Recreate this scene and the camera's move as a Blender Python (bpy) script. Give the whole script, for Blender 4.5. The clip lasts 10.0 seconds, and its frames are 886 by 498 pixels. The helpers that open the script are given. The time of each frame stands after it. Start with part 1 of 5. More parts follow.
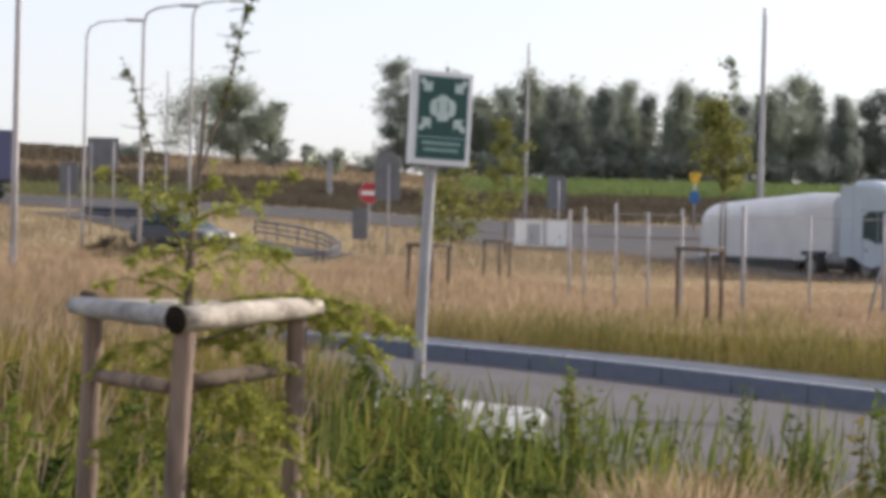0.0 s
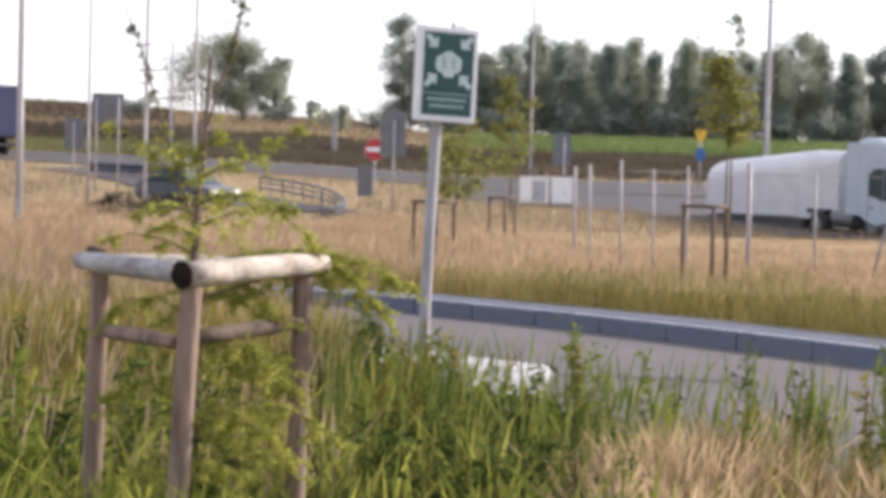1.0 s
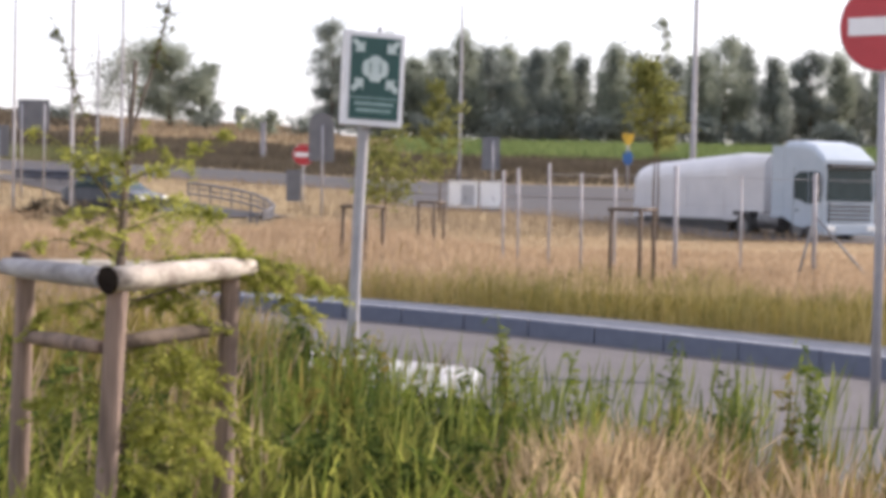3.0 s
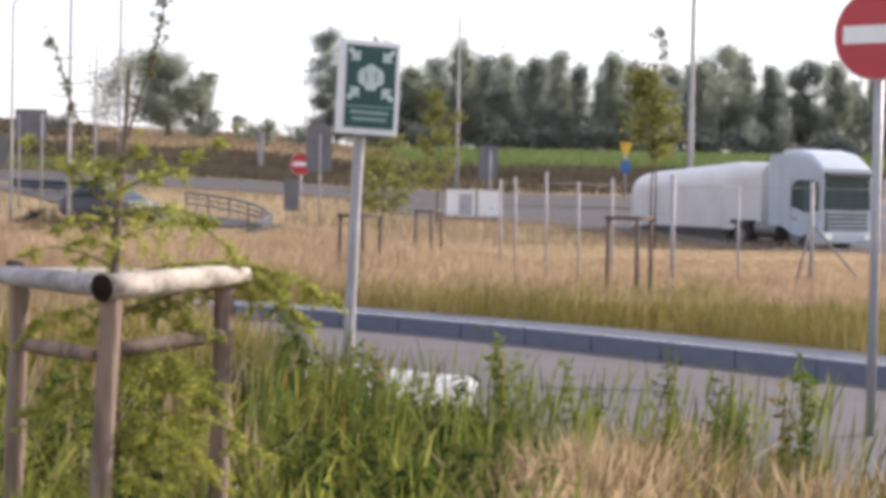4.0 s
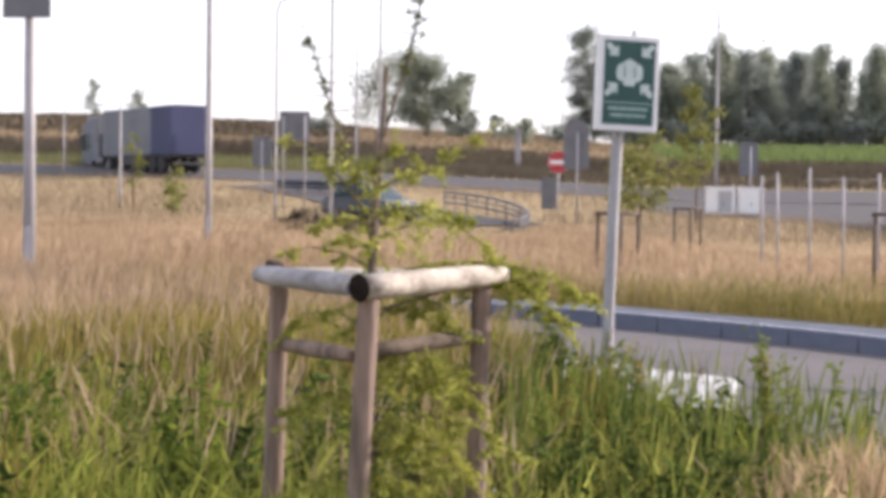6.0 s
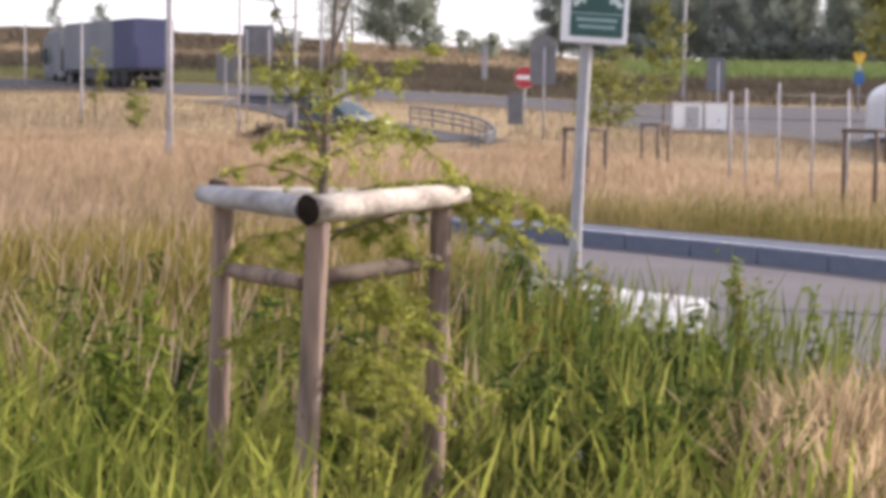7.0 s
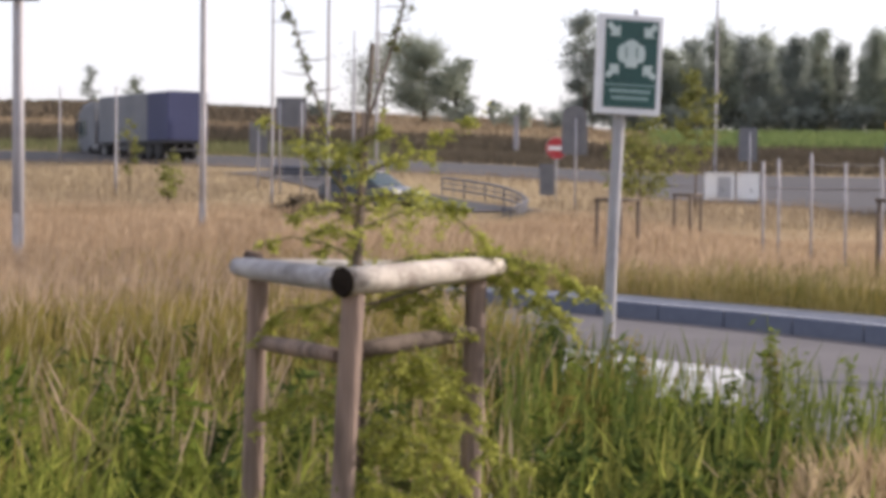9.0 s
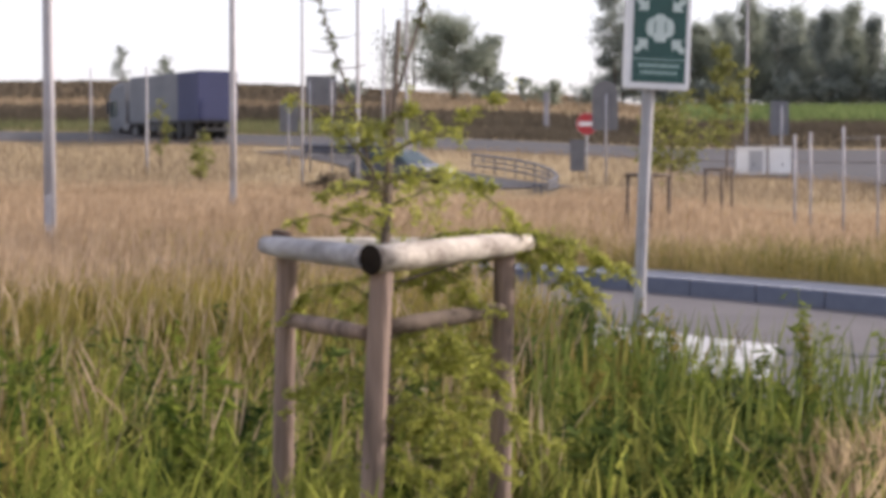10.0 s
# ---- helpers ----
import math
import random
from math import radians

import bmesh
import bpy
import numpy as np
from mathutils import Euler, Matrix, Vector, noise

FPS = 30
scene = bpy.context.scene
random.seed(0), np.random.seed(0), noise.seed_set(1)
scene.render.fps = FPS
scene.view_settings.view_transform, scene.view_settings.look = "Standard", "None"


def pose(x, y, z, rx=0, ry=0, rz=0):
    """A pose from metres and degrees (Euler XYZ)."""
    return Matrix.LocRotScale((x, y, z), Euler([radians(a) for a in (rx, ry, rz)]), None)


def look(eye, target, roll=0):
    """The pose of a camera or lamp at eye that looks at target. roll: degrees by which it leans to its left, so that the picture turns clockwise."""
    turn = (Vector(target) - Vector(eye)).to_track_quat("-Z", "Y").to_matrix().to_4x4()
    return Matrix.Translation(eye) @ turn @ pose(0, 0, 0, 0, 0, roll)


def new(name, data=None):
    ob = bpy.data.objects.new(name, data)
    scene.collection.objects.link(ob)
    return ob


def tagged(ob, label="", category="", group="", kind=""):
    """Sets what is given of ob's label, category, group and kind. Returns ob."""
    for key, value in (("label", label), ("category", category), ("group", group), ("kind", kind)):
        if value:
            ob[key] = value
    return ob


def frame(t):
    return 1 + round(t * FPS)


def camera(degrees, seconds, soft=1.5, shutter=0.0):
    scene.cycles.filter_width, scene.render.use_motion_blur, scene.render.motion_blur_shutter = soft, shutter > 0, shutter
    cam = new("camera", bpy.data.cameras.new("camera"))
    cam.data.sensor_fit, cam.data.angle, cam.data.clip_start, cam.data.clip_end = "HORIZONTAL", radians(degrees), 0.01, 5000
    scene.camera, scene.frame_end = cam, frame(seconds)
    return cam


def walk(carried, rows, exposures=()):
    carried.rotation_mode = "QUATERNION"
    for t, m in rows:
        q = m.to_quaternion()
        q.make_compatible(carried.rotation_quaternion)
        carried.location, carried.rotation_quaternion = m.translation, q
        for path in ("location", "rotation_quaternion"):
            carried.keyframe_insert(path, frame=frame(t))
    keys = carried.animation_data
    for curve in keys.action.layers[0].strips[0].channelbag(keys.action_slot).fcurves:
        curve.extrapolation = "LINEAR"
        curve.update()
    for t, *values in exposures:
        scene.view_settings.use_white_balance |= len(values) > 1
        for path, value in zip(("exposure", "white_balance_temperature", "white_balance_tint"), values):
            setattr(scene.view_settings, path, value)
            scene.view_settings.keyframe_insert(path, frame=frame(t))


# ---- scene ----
cam = camera(28.95, 10.0, soft=4.8)
# seconds, x, y, z, pitch, roll, yaw
ROWS = [
    (0.0, -0.0001, -0.1894, 1.6002, -0.659, -1.400, -0.001),
    (0.5, -0.0027, -0.1755, 1.5996, -1.854, -1.289, 0.949),
    (1.0, -0.0021, -0.1971, 1.5974, -2.104, -1.514, 0.172),
    (1.5, 0.0061, -0.2249, 1.5952, -2.485, -1.122, -0.591),
    (2.0, 0.0128, -0.2449, 1.5944, -2.910, -1.001, -1.465),
    (2.5, 0.0121, -0.2424, 1.5947, -2.500, -1.058, -1.363),
    (3.0, 0.0094, -0.2310, 1.5932, -1.892, -1.186, -2.186),
    (3.2, 0.0015, -0.2001, 1.5959, -1.858, -1.310, -2.658),
    (4.3, 0.0361, -0.2521, 1.5860, -1.536, -0.802, -1.603),
    (4.5, 0.0412, -0.2417, 1.5905, -1.725, -0.474, -0.205),
    (5.0, 0.0338, -0.2111, 1.5899, -2.619, -0.457, 2.294),
    (5.5, 0.0258, -0.1978, 1.5934, -1.869, -0.662, 4.541),
    (5.7, 0.0228, -0.1896, 1.5880, -1.736, -0.692, 6.323),
    (6.8, -0.0068, 0.2673, 1.5856, -3.742, -0.838, 6.014),
    (7.0, 0.0006, 0.2996, 1.5840, -4.579, -0.821, 5.197),
    (7.5, 0.0047, 0.3200, 1.5862, -3.035, -0.510, 5.002),
    (8.0, 0.0064, 0.3184, 1.5898, -1.409, -0.475, 5.498),
    (8.5, -0.0084, 0.3032, 1.5918, -1.390, -0.448, 6.190),
    (9.0, -0.0089, 0.3116, 1.5870, -2.233, -0.618, 6.255),
    (9.5, -0.0065, 0.3125, 1.5867, -1.590, -0.271, 5.874),
    (10.0, -0.0003, 0.3201, 1.5862, -3.004, -0.063, 7.276),
]
# seconds, stops, white balance, tint
STOPS = [(0.0, -0.01, 6280, 12), (0.5, 0.30, 6310, 14), (1.0, 0.42, 6260, 16), (1.5, 0.45, 6260, 17), (2.5, 0.47, 6260, 17), (3.2, 0.40, 6260, 17),
         (4.3, 0.38, 6260, 17), (5.0, 0.48, 6260, 17), (5.7, 0.48, 6260, 17), (6.8, 0.52, 6260, 19), (7.5, 0.47, 6260, 18), (8.0, 0.08, 6260, 16),
         (8.5, 0.04, 6260, 16), (9.0, 0.16, 6260, 17), (9.5, 0.12, 6260, 16), (10.0, 0.22, 6260, 18)]
walk(cam, [(t, pose(x, y, z, 90 + p, r, w)) for t, x, y, z, p, r, w in ROWS], STOPS)

# ---- world and sun ----
SUN_ELEV, SUN_AZ = 27.0, 66.0          # degrees; azimuth clockwise from +y
world = bpy.data.worlds.new("sky")
scene.world = world
world.use_nodes = True
wn = world.node_tree.nodes
sky = wn.new("ShaderNodeTexSky")
sky.sky_type = "NISHITA"
sky.sun_disc = False
sky.sun_elevation = radians(SUN_ELEV)
sky.sun_rotation = radians(SUN_AZ)
sky.air_density, sky.dust_density, sky.ozone_density = 1.0, 2.0, 1.0
haze = wn.new("ShaderNodeMix")         # pale summer haze over the clear sky
haze.data_type = "RGBA"
haze.inputs[0].default_value = 0.50
haze.inputs[7].default_value = (9.4, 9.2, 9.4, 1)
world.node_tree.links.new(sky.outputs[0], haze.inputs[6])
world.node_tree.links.new(haze.outputs[2], wn["Background"].inputs[0])
wn["Background"].inputs[1].default_value = 0.145
sun_data = bpy.data.lights.new("sun", "SUN")
sun_data.energy, sun_data.angle, sun_data.color = 5.0, radians(0.6), (1.0, 0.88, 0.74)
sun = new("sun", sun_data)
sx, sy = math.sin(radians(SUN_AZ)), math.cos(radians(SUN_AZ))
sun.matrix_world = look((60 * sx, 60 * sy, 60 * math.tan(radians(SUN_ELEV))), (0, 0, 0))

# ---- materials ----
def surface(name, dark, light, scale=8.0, rough=0.7, bump=0.2, metal=0.0, fine=6.0, vary=0.0, spec=0.5, stretch=(1, 1, 1)):
    """Two scales of noise between two colours, with relief and an optional shift from piece to piece."""
    m = bpy.data.materials.new(name)
    m.use_nodes = True
    n, l = m.node_tree.nodes, m.node_tree.links
    b = n["Principled BSDF"]
    co, mp = n.new("ShaderNodeTexCoord"), n.new("ShaderNodeMapping")
    mp.inputs["Scale"].default_value = stretch
    l.new(co.outputs["Object"], mp.inputs["Vector"])
    big, small = n.new("ShaderNodeTexNoise"), n.new("ShaderNodeTexNoise")
    big.inputs["Scale"].default_value, small.inputs["Scale"].default_value = scale, scale * fine
    big.inputs["Detail"].default_value = small.inputs["Detail"].default_value = 5
    l.new(mp.outputs[0], big.inputs["Vector"])
    l.new(mp.outputs[0], small.inputs["Vector"])
    add = n.new("ShaderNodeMath")
    add.operation = "MULTIPLY_ADD"
    l.new(small.outputs["Fac"], add.inputs[0])
    add.inputs[1].default_value = 0.6
    half = n.new("ShaderNodeMath")
    half.operation = "MULTIPLY_ADD"
    l.new(big.outputs["Fac"], half.inputs[0])
    half.inputs[1].default_value, half.inputs[2].default_value = 1.5, -0.55
    l.new(half.outputs[0], add.inputs[2])
    last = add
    if vary:
        geo = n.new("ShaderNodeNewGeometry")
        v = n.new("ShaderNodeMath")
        v.operation = "MULTIPLY_ADD"
        l.new(geo.outputs["Random Per Island"], v.inputs[0])
        v.inputs[1].default_value = vary
        w = n.new("ShaderNodeMath")
        w.operation = "SUBTRACT"
        l.new(add.outputs[0], w.inputs[0])
        w.inputs[1].default_value = vary * 0.5
        l.new(w.outputs[0], v.inputs[2])
        last = v
    mix = n.new("ShaderNodeMix")
    mix.data_type = "RGBA"
    mix.inputs[6].default_value, mix.inputs[7].default_value = (*dark, 1), (*light, 1)
    mix.clamp_factor = True
    l.new(last.outputs[0], mix.inputs[0])
    l.new(mix.outputs[2], b.inputs["Base Color"])
    b.inputs["Roughness"].default_value, b.inputs["Metallic"].default_value = rough, metal
    b.inputs["Specular IOR Level"].default_value = spec
    if bump:
        bp = n.new("ShaderNodeBump")
        bp.inputs["Strength"].default_value, bp.inputs["Distance"].default_value = bump, 0.02
        l.new(add.outputs[0], bp.inputs["Height"])
        l.new(bp.outputs[0], b.inputs["Normal"])
    return m


def leafy(name, dark, light, through_light=0.4, patch=1.2, leaf_vary=0.85):
    """Leaf or blade: diffuse and translucent, changing from leaf to leaf and from patch to patch."""
    m = bpy.data.materials.new(name)
    m.use_nodes = True
    n, l = m.node_tree.nodes, m.node_tree.links
    n.remove(n["Principled BSDF"])
    out = n["Material Output"]
    geo, noi, add = n.new("ShaderNodeNewGeometry"), n.new("ShaderNodeTexNoise"), n.new("ShaderNodeMath")
    noi.inputs["Scale"].default_value = patch
    noi.inputs["Detail"].default_value = 3
    l.new(geo.outputs["Position"], noi.inputs["Vector"])
    add.operation = "MULTIPLY_ADD"
    l.new(geo.outputs["Random Per Island"], add.inputs[0])
    add.inputs[1].default_value = leaf_vary
    sh = n.new("ShaderNodeMath")
    sh.operation = "MULTIPLY_ADD"
    l.new(noi.outputs["Fac"], sh.inputs[0])
    sh.inputs[1].default_value, sh.inputs[2].default_value = 1.4, -0.65
    l.new(sh.outputs[0], add.inputs[2])
    mix = n.new("ShaderNodeMix")
    mix.data_type = "RGBA"
    mix.inputs[6].default_value, mix.inputs[7].default_value = (*dark, 1), (*light, 1)
    l.new(add.outputs[0], mix.inputs[0])
    d, t, ms = n.new("ShaderNodeBsdfDiffuse"), n.new("ShaderNodeBsdfTranslucent"), n.new("ShaderNodeMixShader")
    l.new(mix.outputs[2], d.inputs["Color"])
    l.new(mix.outputs[2], t.inputs["Color"])
    ms.inputs[0].default_value = through_light
    l.new(d.outputs[0], ms.inputs[1])
    l.new(t.outputs[0], ms.inputs[2])
    l.new(ms.outputs[0], out.inputs["Surface"])
    return m


M = {}
M["soil"] = surface("dry_soil_and_litter", (0.16, 0.11, 0.05), (0.36, 0.27, 0.13), 0.6, 0.95, 0.5)
M["asphalt"] = surface("worn_asphalt", (0.066, 0.060, 0.063), (0.110, 0.10, 0.102), 0.7, 0.85, 0.4, fine=60)
M["far_asphalt"] = surface("far_asphalt", (0.037, 0.034, 0.036), (0.065, 0.060, 0.062), 0.15, 0.85, 0.2, fine=20)
M["tar"] = surface("tar_joint", (0.03, 0.03, 0.032), (0.06, 0.06, 0.062), 4, 0.6, 0.2)
M["kerb"] = surface("kerb_concrete", (0.105, 0.122, 0.168), (0.18, 0.20, 0.255), 1.5, 0.95, 0.3, vary=0.12, spec=0.15)
M["paving"] = surface("pale_concrete_paving", (0.07, 0.083, 0.115), (0.14, 0.153, 0.185), 1.2, 0.95, 0.3, spec=0.15)
M["paint"] = surface("worn_road_paint", (0.16, 0.158, 0.158), (0.66, 0.66, 0.65), 3.0, 0.6, 0.1)
M["pale_line"] = surface("pale_kerb_line", (0.14, 0.16, 0.19), (0.62, 0.63, 0.64), 2.2, 0.7, 0.1)
M["wood"] = surface("peeled_round_timber", (0.040, 0.027, 0.022), (0.37, 0.268, 0.215), 16, 0.85, 0.8, fine=3.0, stretch=(1, 1, 0.10))
M["railwood"] = surface("weathered_rail_timber", (0.12, 0.09, 0.07), (0.74, 0.68, 0.60), 12, 0.85, 0.5, stretch=(0.3, 1, 1))
# rail timber again, with the bluish shade of the left rail in its colour
M["shaded_rail"] = surface("shaded_weathered_rail", (0.13, 0.125, 0.13), (0.46, 0.455, 0.48), 9, 0.8, 0.4, stretch=(0.3, 1, 1))
M["stubwood"] = surface("dark_brown_stake_top", (0.03, 0.02, 0.015), (0.09, 0.055, 0.04), 20, 0.9, 0.4)
M["endgrain"] = surface("dark_end_grain", (0.010, 0.008, 0.007), (0.030, 0.024, 0.020), 20, 1.0, 0.4, spec=0.05)
M["bark_and_shade"] = surface("bark_and_rail_shade", (0.06, 0.045, 0.035), (0.16, 0.12, 0.09), 20, 0.9, 0.5)
M["cane"] = surface("dark_cane", (0.05, 0.04, 0.03), (0.12, 0.09, 0.07), 15, 0.8, 0.2)
M["galv"] = surface("galvanised_steel", (0.25, 0.25, 0.27), (0.40, 0.40, 0.42), 6, 0.5, 0.05, metal=0.3)
M["lampsteel"] = surface("lamp_post_steel", (0.32, 0.31, 0.33), (0.46, 0.45, 0.47), 3, 0.55, 0.05, metal=0.4)
M["white_plastic"] = surface("white_sign_frame", (0.62, 0.63, 0.66), (0.80, 0.80, 0.81), 5, 0.45, 0.03)
M["sign_green"] = surface("faded_green_sign_film", (0.008, 0.052, 0.047), (0.014, 0.078, 0.068), 6, 0.4, 0.02)
M["sign_pale"] = surface("pale_sign_film", (0.40, 0.50, 0.48), (0.54, 0.62, 0.60), 8, 0.45, 0.02)
M["sign_dim"] = surface("dull_pale_print", (0.20, 0.32, 0.31), (0.30, 0.42, 0.40), 8, 0.45, 0.02)
M["sign_red"] = surface("red_sign_film", (0.36, 0.025, 0.035), (0.47, 0.04, 0.05), 5, 0.4, 0.02)
M["sign_white"] = surface("white_sign_film", (0.68, 0.68, 0.70), (0.82, 0.82, 0.82), 5, 0.4, 0.02)
M["sign_grey"] = surface("grey_sign_back", (0.10, 0.105, 0.12), (0.17, 0.175, 0.19), 2, 0.6, 0.05)
M["sign_yellow"] = surface("yellow_sign_film", (0.65, 0.38, 0.03), (0.80, 0.50, 0.05), 4, 0.5, 0.02)
M["sign_blue"] = surface("blue_sign_film", (0.03, 0.10, 0.28), (0.05, 0.16, 0.38), 4, 0.5, 0.02)
M["truck_white"] = surface("white_truck_paint", (0.46, 0.465, 0.49), (0.58, 0.58, 0.60), 0.9, 0.35, 0.02)
# white cab paint with the bluish shade on the cab put into its colour
M["shaded_cab_white"] = surface("white_cab_paint_in_blue_shade", (0.31, 0.375, 0.45), (0.42, 0.48, 0.545), 0.9, 0.35, 0.02)
M["truck_grey"] = surface("grey_tarpaulin", (0.10, 0.11, 0.13), (0.17, 0.18, 0.20), 0.6, 0.6, 0.1)
M["truck_blue"] = surface("blue_tarpaulin", (0.018, 0.024, 0.075), (0.03, 0.038, 0.11), 0.6, 0.6, 0.1)
M["dull_steel"] = surface("dull_weathered_steel", (0.13, 0.135, 0.145), (0.24, 0.245, 0.26), 4, 0.6, 0.1, metal=0.3)
M["post_steel"] = surface("pale_grey_post_steel", (0.24, 0.23, 0.25), (0.38, 0.37, 0.39), 4, 0.6, 0.1, metal=0.2)
M["rail_steel"] = surface("dark_barrier_steel", (0.07, 0.075, 0.095), (0.14, 0.145, 0.17), 4, 0.6, 0.1, metal=0.2)
M["dark_metal"] = surface("dark_chassis", (0.02, 0.02, 0.022), (0.06, 0.06, 0.062), 4, 0.6, 0.1)
M["rubber"] = surface("tyre_rubber", (0.015, 0.015, 0.016), (0.04, 0.04, 0.04), 8, 0.85, 0.2)
M["rim"] = surface("steel_rim", (0.10, 0.10, 0.105), (0.20, 0.20, 0.205), 6, 0.5, 0.05, metal=0.6)
M["car_glass"] = surface("dark_vehicle_glass", (0.016, 0.032, 0.037), (0.036, 0.062, 0.070), 2, 0.2, 0.0, spec=0.3)
M["car_dark"] = surface("dark_car_paint", (0.02, 0.022, 0.03), (0.04, 0.042, 0.055), 2, 0.25, 0.0)
M["cabinet"] = surface("white_cabinet_paint", (0.76, 0.76, 0.75), (0.88, 0.88, 0.87), 1.5, 0.6, 0.05)
M["cabinet_grey"] = surface("grey_cabinet_door", (0.36, 0.36, 0.37), (0.46, 0.46, 0.47), 1.5, 0.6, 0.05)
M["orange_lens"] = surface("clear_headlamp", (0.7, 0.7, 0.68), (0.85, 0.85, 0.82), 4, 0.15, 0.0)

M["grass_green"] = leafy("green_grass_blades", (0.030, 0.044, 0.011), (0.41, 0.405, 0.105), 0.5, 1.4)
M["grass_olive"] = leafy("olive_grass_blades", (0.050, 0.048, 0.012), (0.36, 0.29, 0.085), 0.42, 0.5)
M["grass_dry"] = leafy("dry_grass_blades", (0.24, 0.17, 0.108), (0.56, 0.43, 0.295), 0.40, 0.25)
M["grass_band"] = leafy("green_kerbside_grass", (0.070, 0.082, 0.024), (0.44, 0.36, 0.16), 0.42, 1.1, 0.75)
M["dry_pale"] = leafy("bleached_grass_blades", (0.20, 0.145, 0.085), (0.66, 0.51, 0.32), 0.42, 0.9)
M["shoot_leaf"] = leafy("dull_shoot_leaves", (0.05, 0.055, 0.025), (0.17, 0.18, 0.06), 0.35, 3.0)
M["stem_green"] = leafy("green_stems", (0.045, 0.075, 0.018), (0.24, 0.27, 0.07), 0.42, 1.6)
M["petal"] = leafy("white_petals", (0.60, 0.58, 0.52), (0.85, 0.83, 0.78), 0.3, 4.0)
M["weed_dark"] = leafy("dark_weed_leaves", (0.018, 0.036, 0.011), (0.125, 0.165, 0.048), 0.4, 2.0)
M["weed_light"] = leafy("fresh_weed_leaves", (0.055, 0.09, 0.018), (0.28, 0.32, 0.06), 0.5, 2.0)
# near blades, brightened in colour to look lit by the sun
M["sunlit_blade"] = leafy("sunlit_reed_blades", (0.09, 0.13, 0.022), (0.44, 0.46, 0.10), 0.55, 1.6)
M["green_twig"] = surface("green_brown_twig", (0.10, 0.09, 0.03), (0.20, 0.19, 0.06), 20, 0.8, 0.2)
M["larch"] = leafy("fresh_larch_needles", (0.19, 0.215, 0.04), (0.50, 0.50, 0.13), 0.58, 3.0)
# far leaves: distance haze is put into these lightened, greyed colours
M["hazed_dark"] = leafy("hazed_dark_tree_leaves", (0.20, 0.228, 0.212), (0.40, 0.435, 0.375), 0.60, 0.25, 0.5)
M["hazed_mid"] = leafy("hazed_mid_green_tree_leaves", (0.215, 0.245, 0.20), (0.42, 0.455, 0.36), 0.58, 0.25, 0.5)
M["hazed_pale"] = leafy("pale_hazy_tree_leaves", (0.30, 0.32, 0.28), (0.48, 0.50, 0.44), 0.5, 0.3, 0.5)
M["tree_lime"] = leafy("yellow_green_tree_leaves", (0.13, 0.145, 0.045), (0.31, 0.31, 0.11), 0.5, 0.6)
M["crop_brown"] = leafy("brown_crop_leaves", (0.055, 0.047, 0.038), (0.155, 0.132, 0.098), 0.3, 0.06)
M["crop_green"] = leafy("green_crop_leaves", (0.09, 0.135, 0.05), (0.22, 0.275, 0.11), 0.4, 0.08)
M["verge"] = leafy("green_verge_blades", (0.11, 0.125, 0.06), (0.25, 0.25, 0.13), 0.4, 0.1)
M["stubble"] = leafy("straw_stubble", (0.20, 0.155, 0.105), (0.38, 0.30, 0.21), 0.3, 0.06)

rng = np.random.default_rng(7)
rnd = random.Random(11)


# ---- mesh helpers ----
def link_mesh(name, me, material, parent=None, label=""):
    me.materials.append(material)
    ob = new(name, me)
    if parent is not None:
        ob.parent = parent
    return tagged(ob, label)


def part(name, bm, material, parent=None, label="", smooth=False):
    me = bpy.data.meshes.new(name)
    bm.to_mesh(me)
    bm.free()
    if smooth:
        me.polygons.foreach_set("use_smooth", [True] * len(me.polygons))
    return link_mesh(name, me, material, parent, label)


def thing(name, label, category, x, y, z, yaw=0.0, group="", lean=(0, 0)):
    ob = new(name)
    ob.empty_display_size = 0.2
    ob.matrix_basis = pose(x, y, z, lean[0], lean[1], yaw)
    return tagged(ob, label, category, group)


def box(x0, x1, y0, y1, z0, z1, bevel=0.0, bm=None):
    own = bmesh.new()
    bmesh.ops.create_cube(own, size=1)
    for v in own.verts:
        v.co = Vector(((x0 + x1) / 2 + v.co.x * (x1 - x0), (y0 + y1) / 2 + v.co.y * (y1 - y0), (z0 + z1) / 2 + v.co.z * (z1 - z0)))
    if bevel:
        bmesh.ops.bevel(own, geom=own.edges[:], offset=bevel, segments=2, affect="EDGES", profile=0.6)
    if bm is None:
        return own
    me = bpy.data.meshes.new("tmp")
    own.to_mesh(me)
    own.free()
    bm.from_mesh(me)
    bpy.data.meshes.remove(me)
    return bm


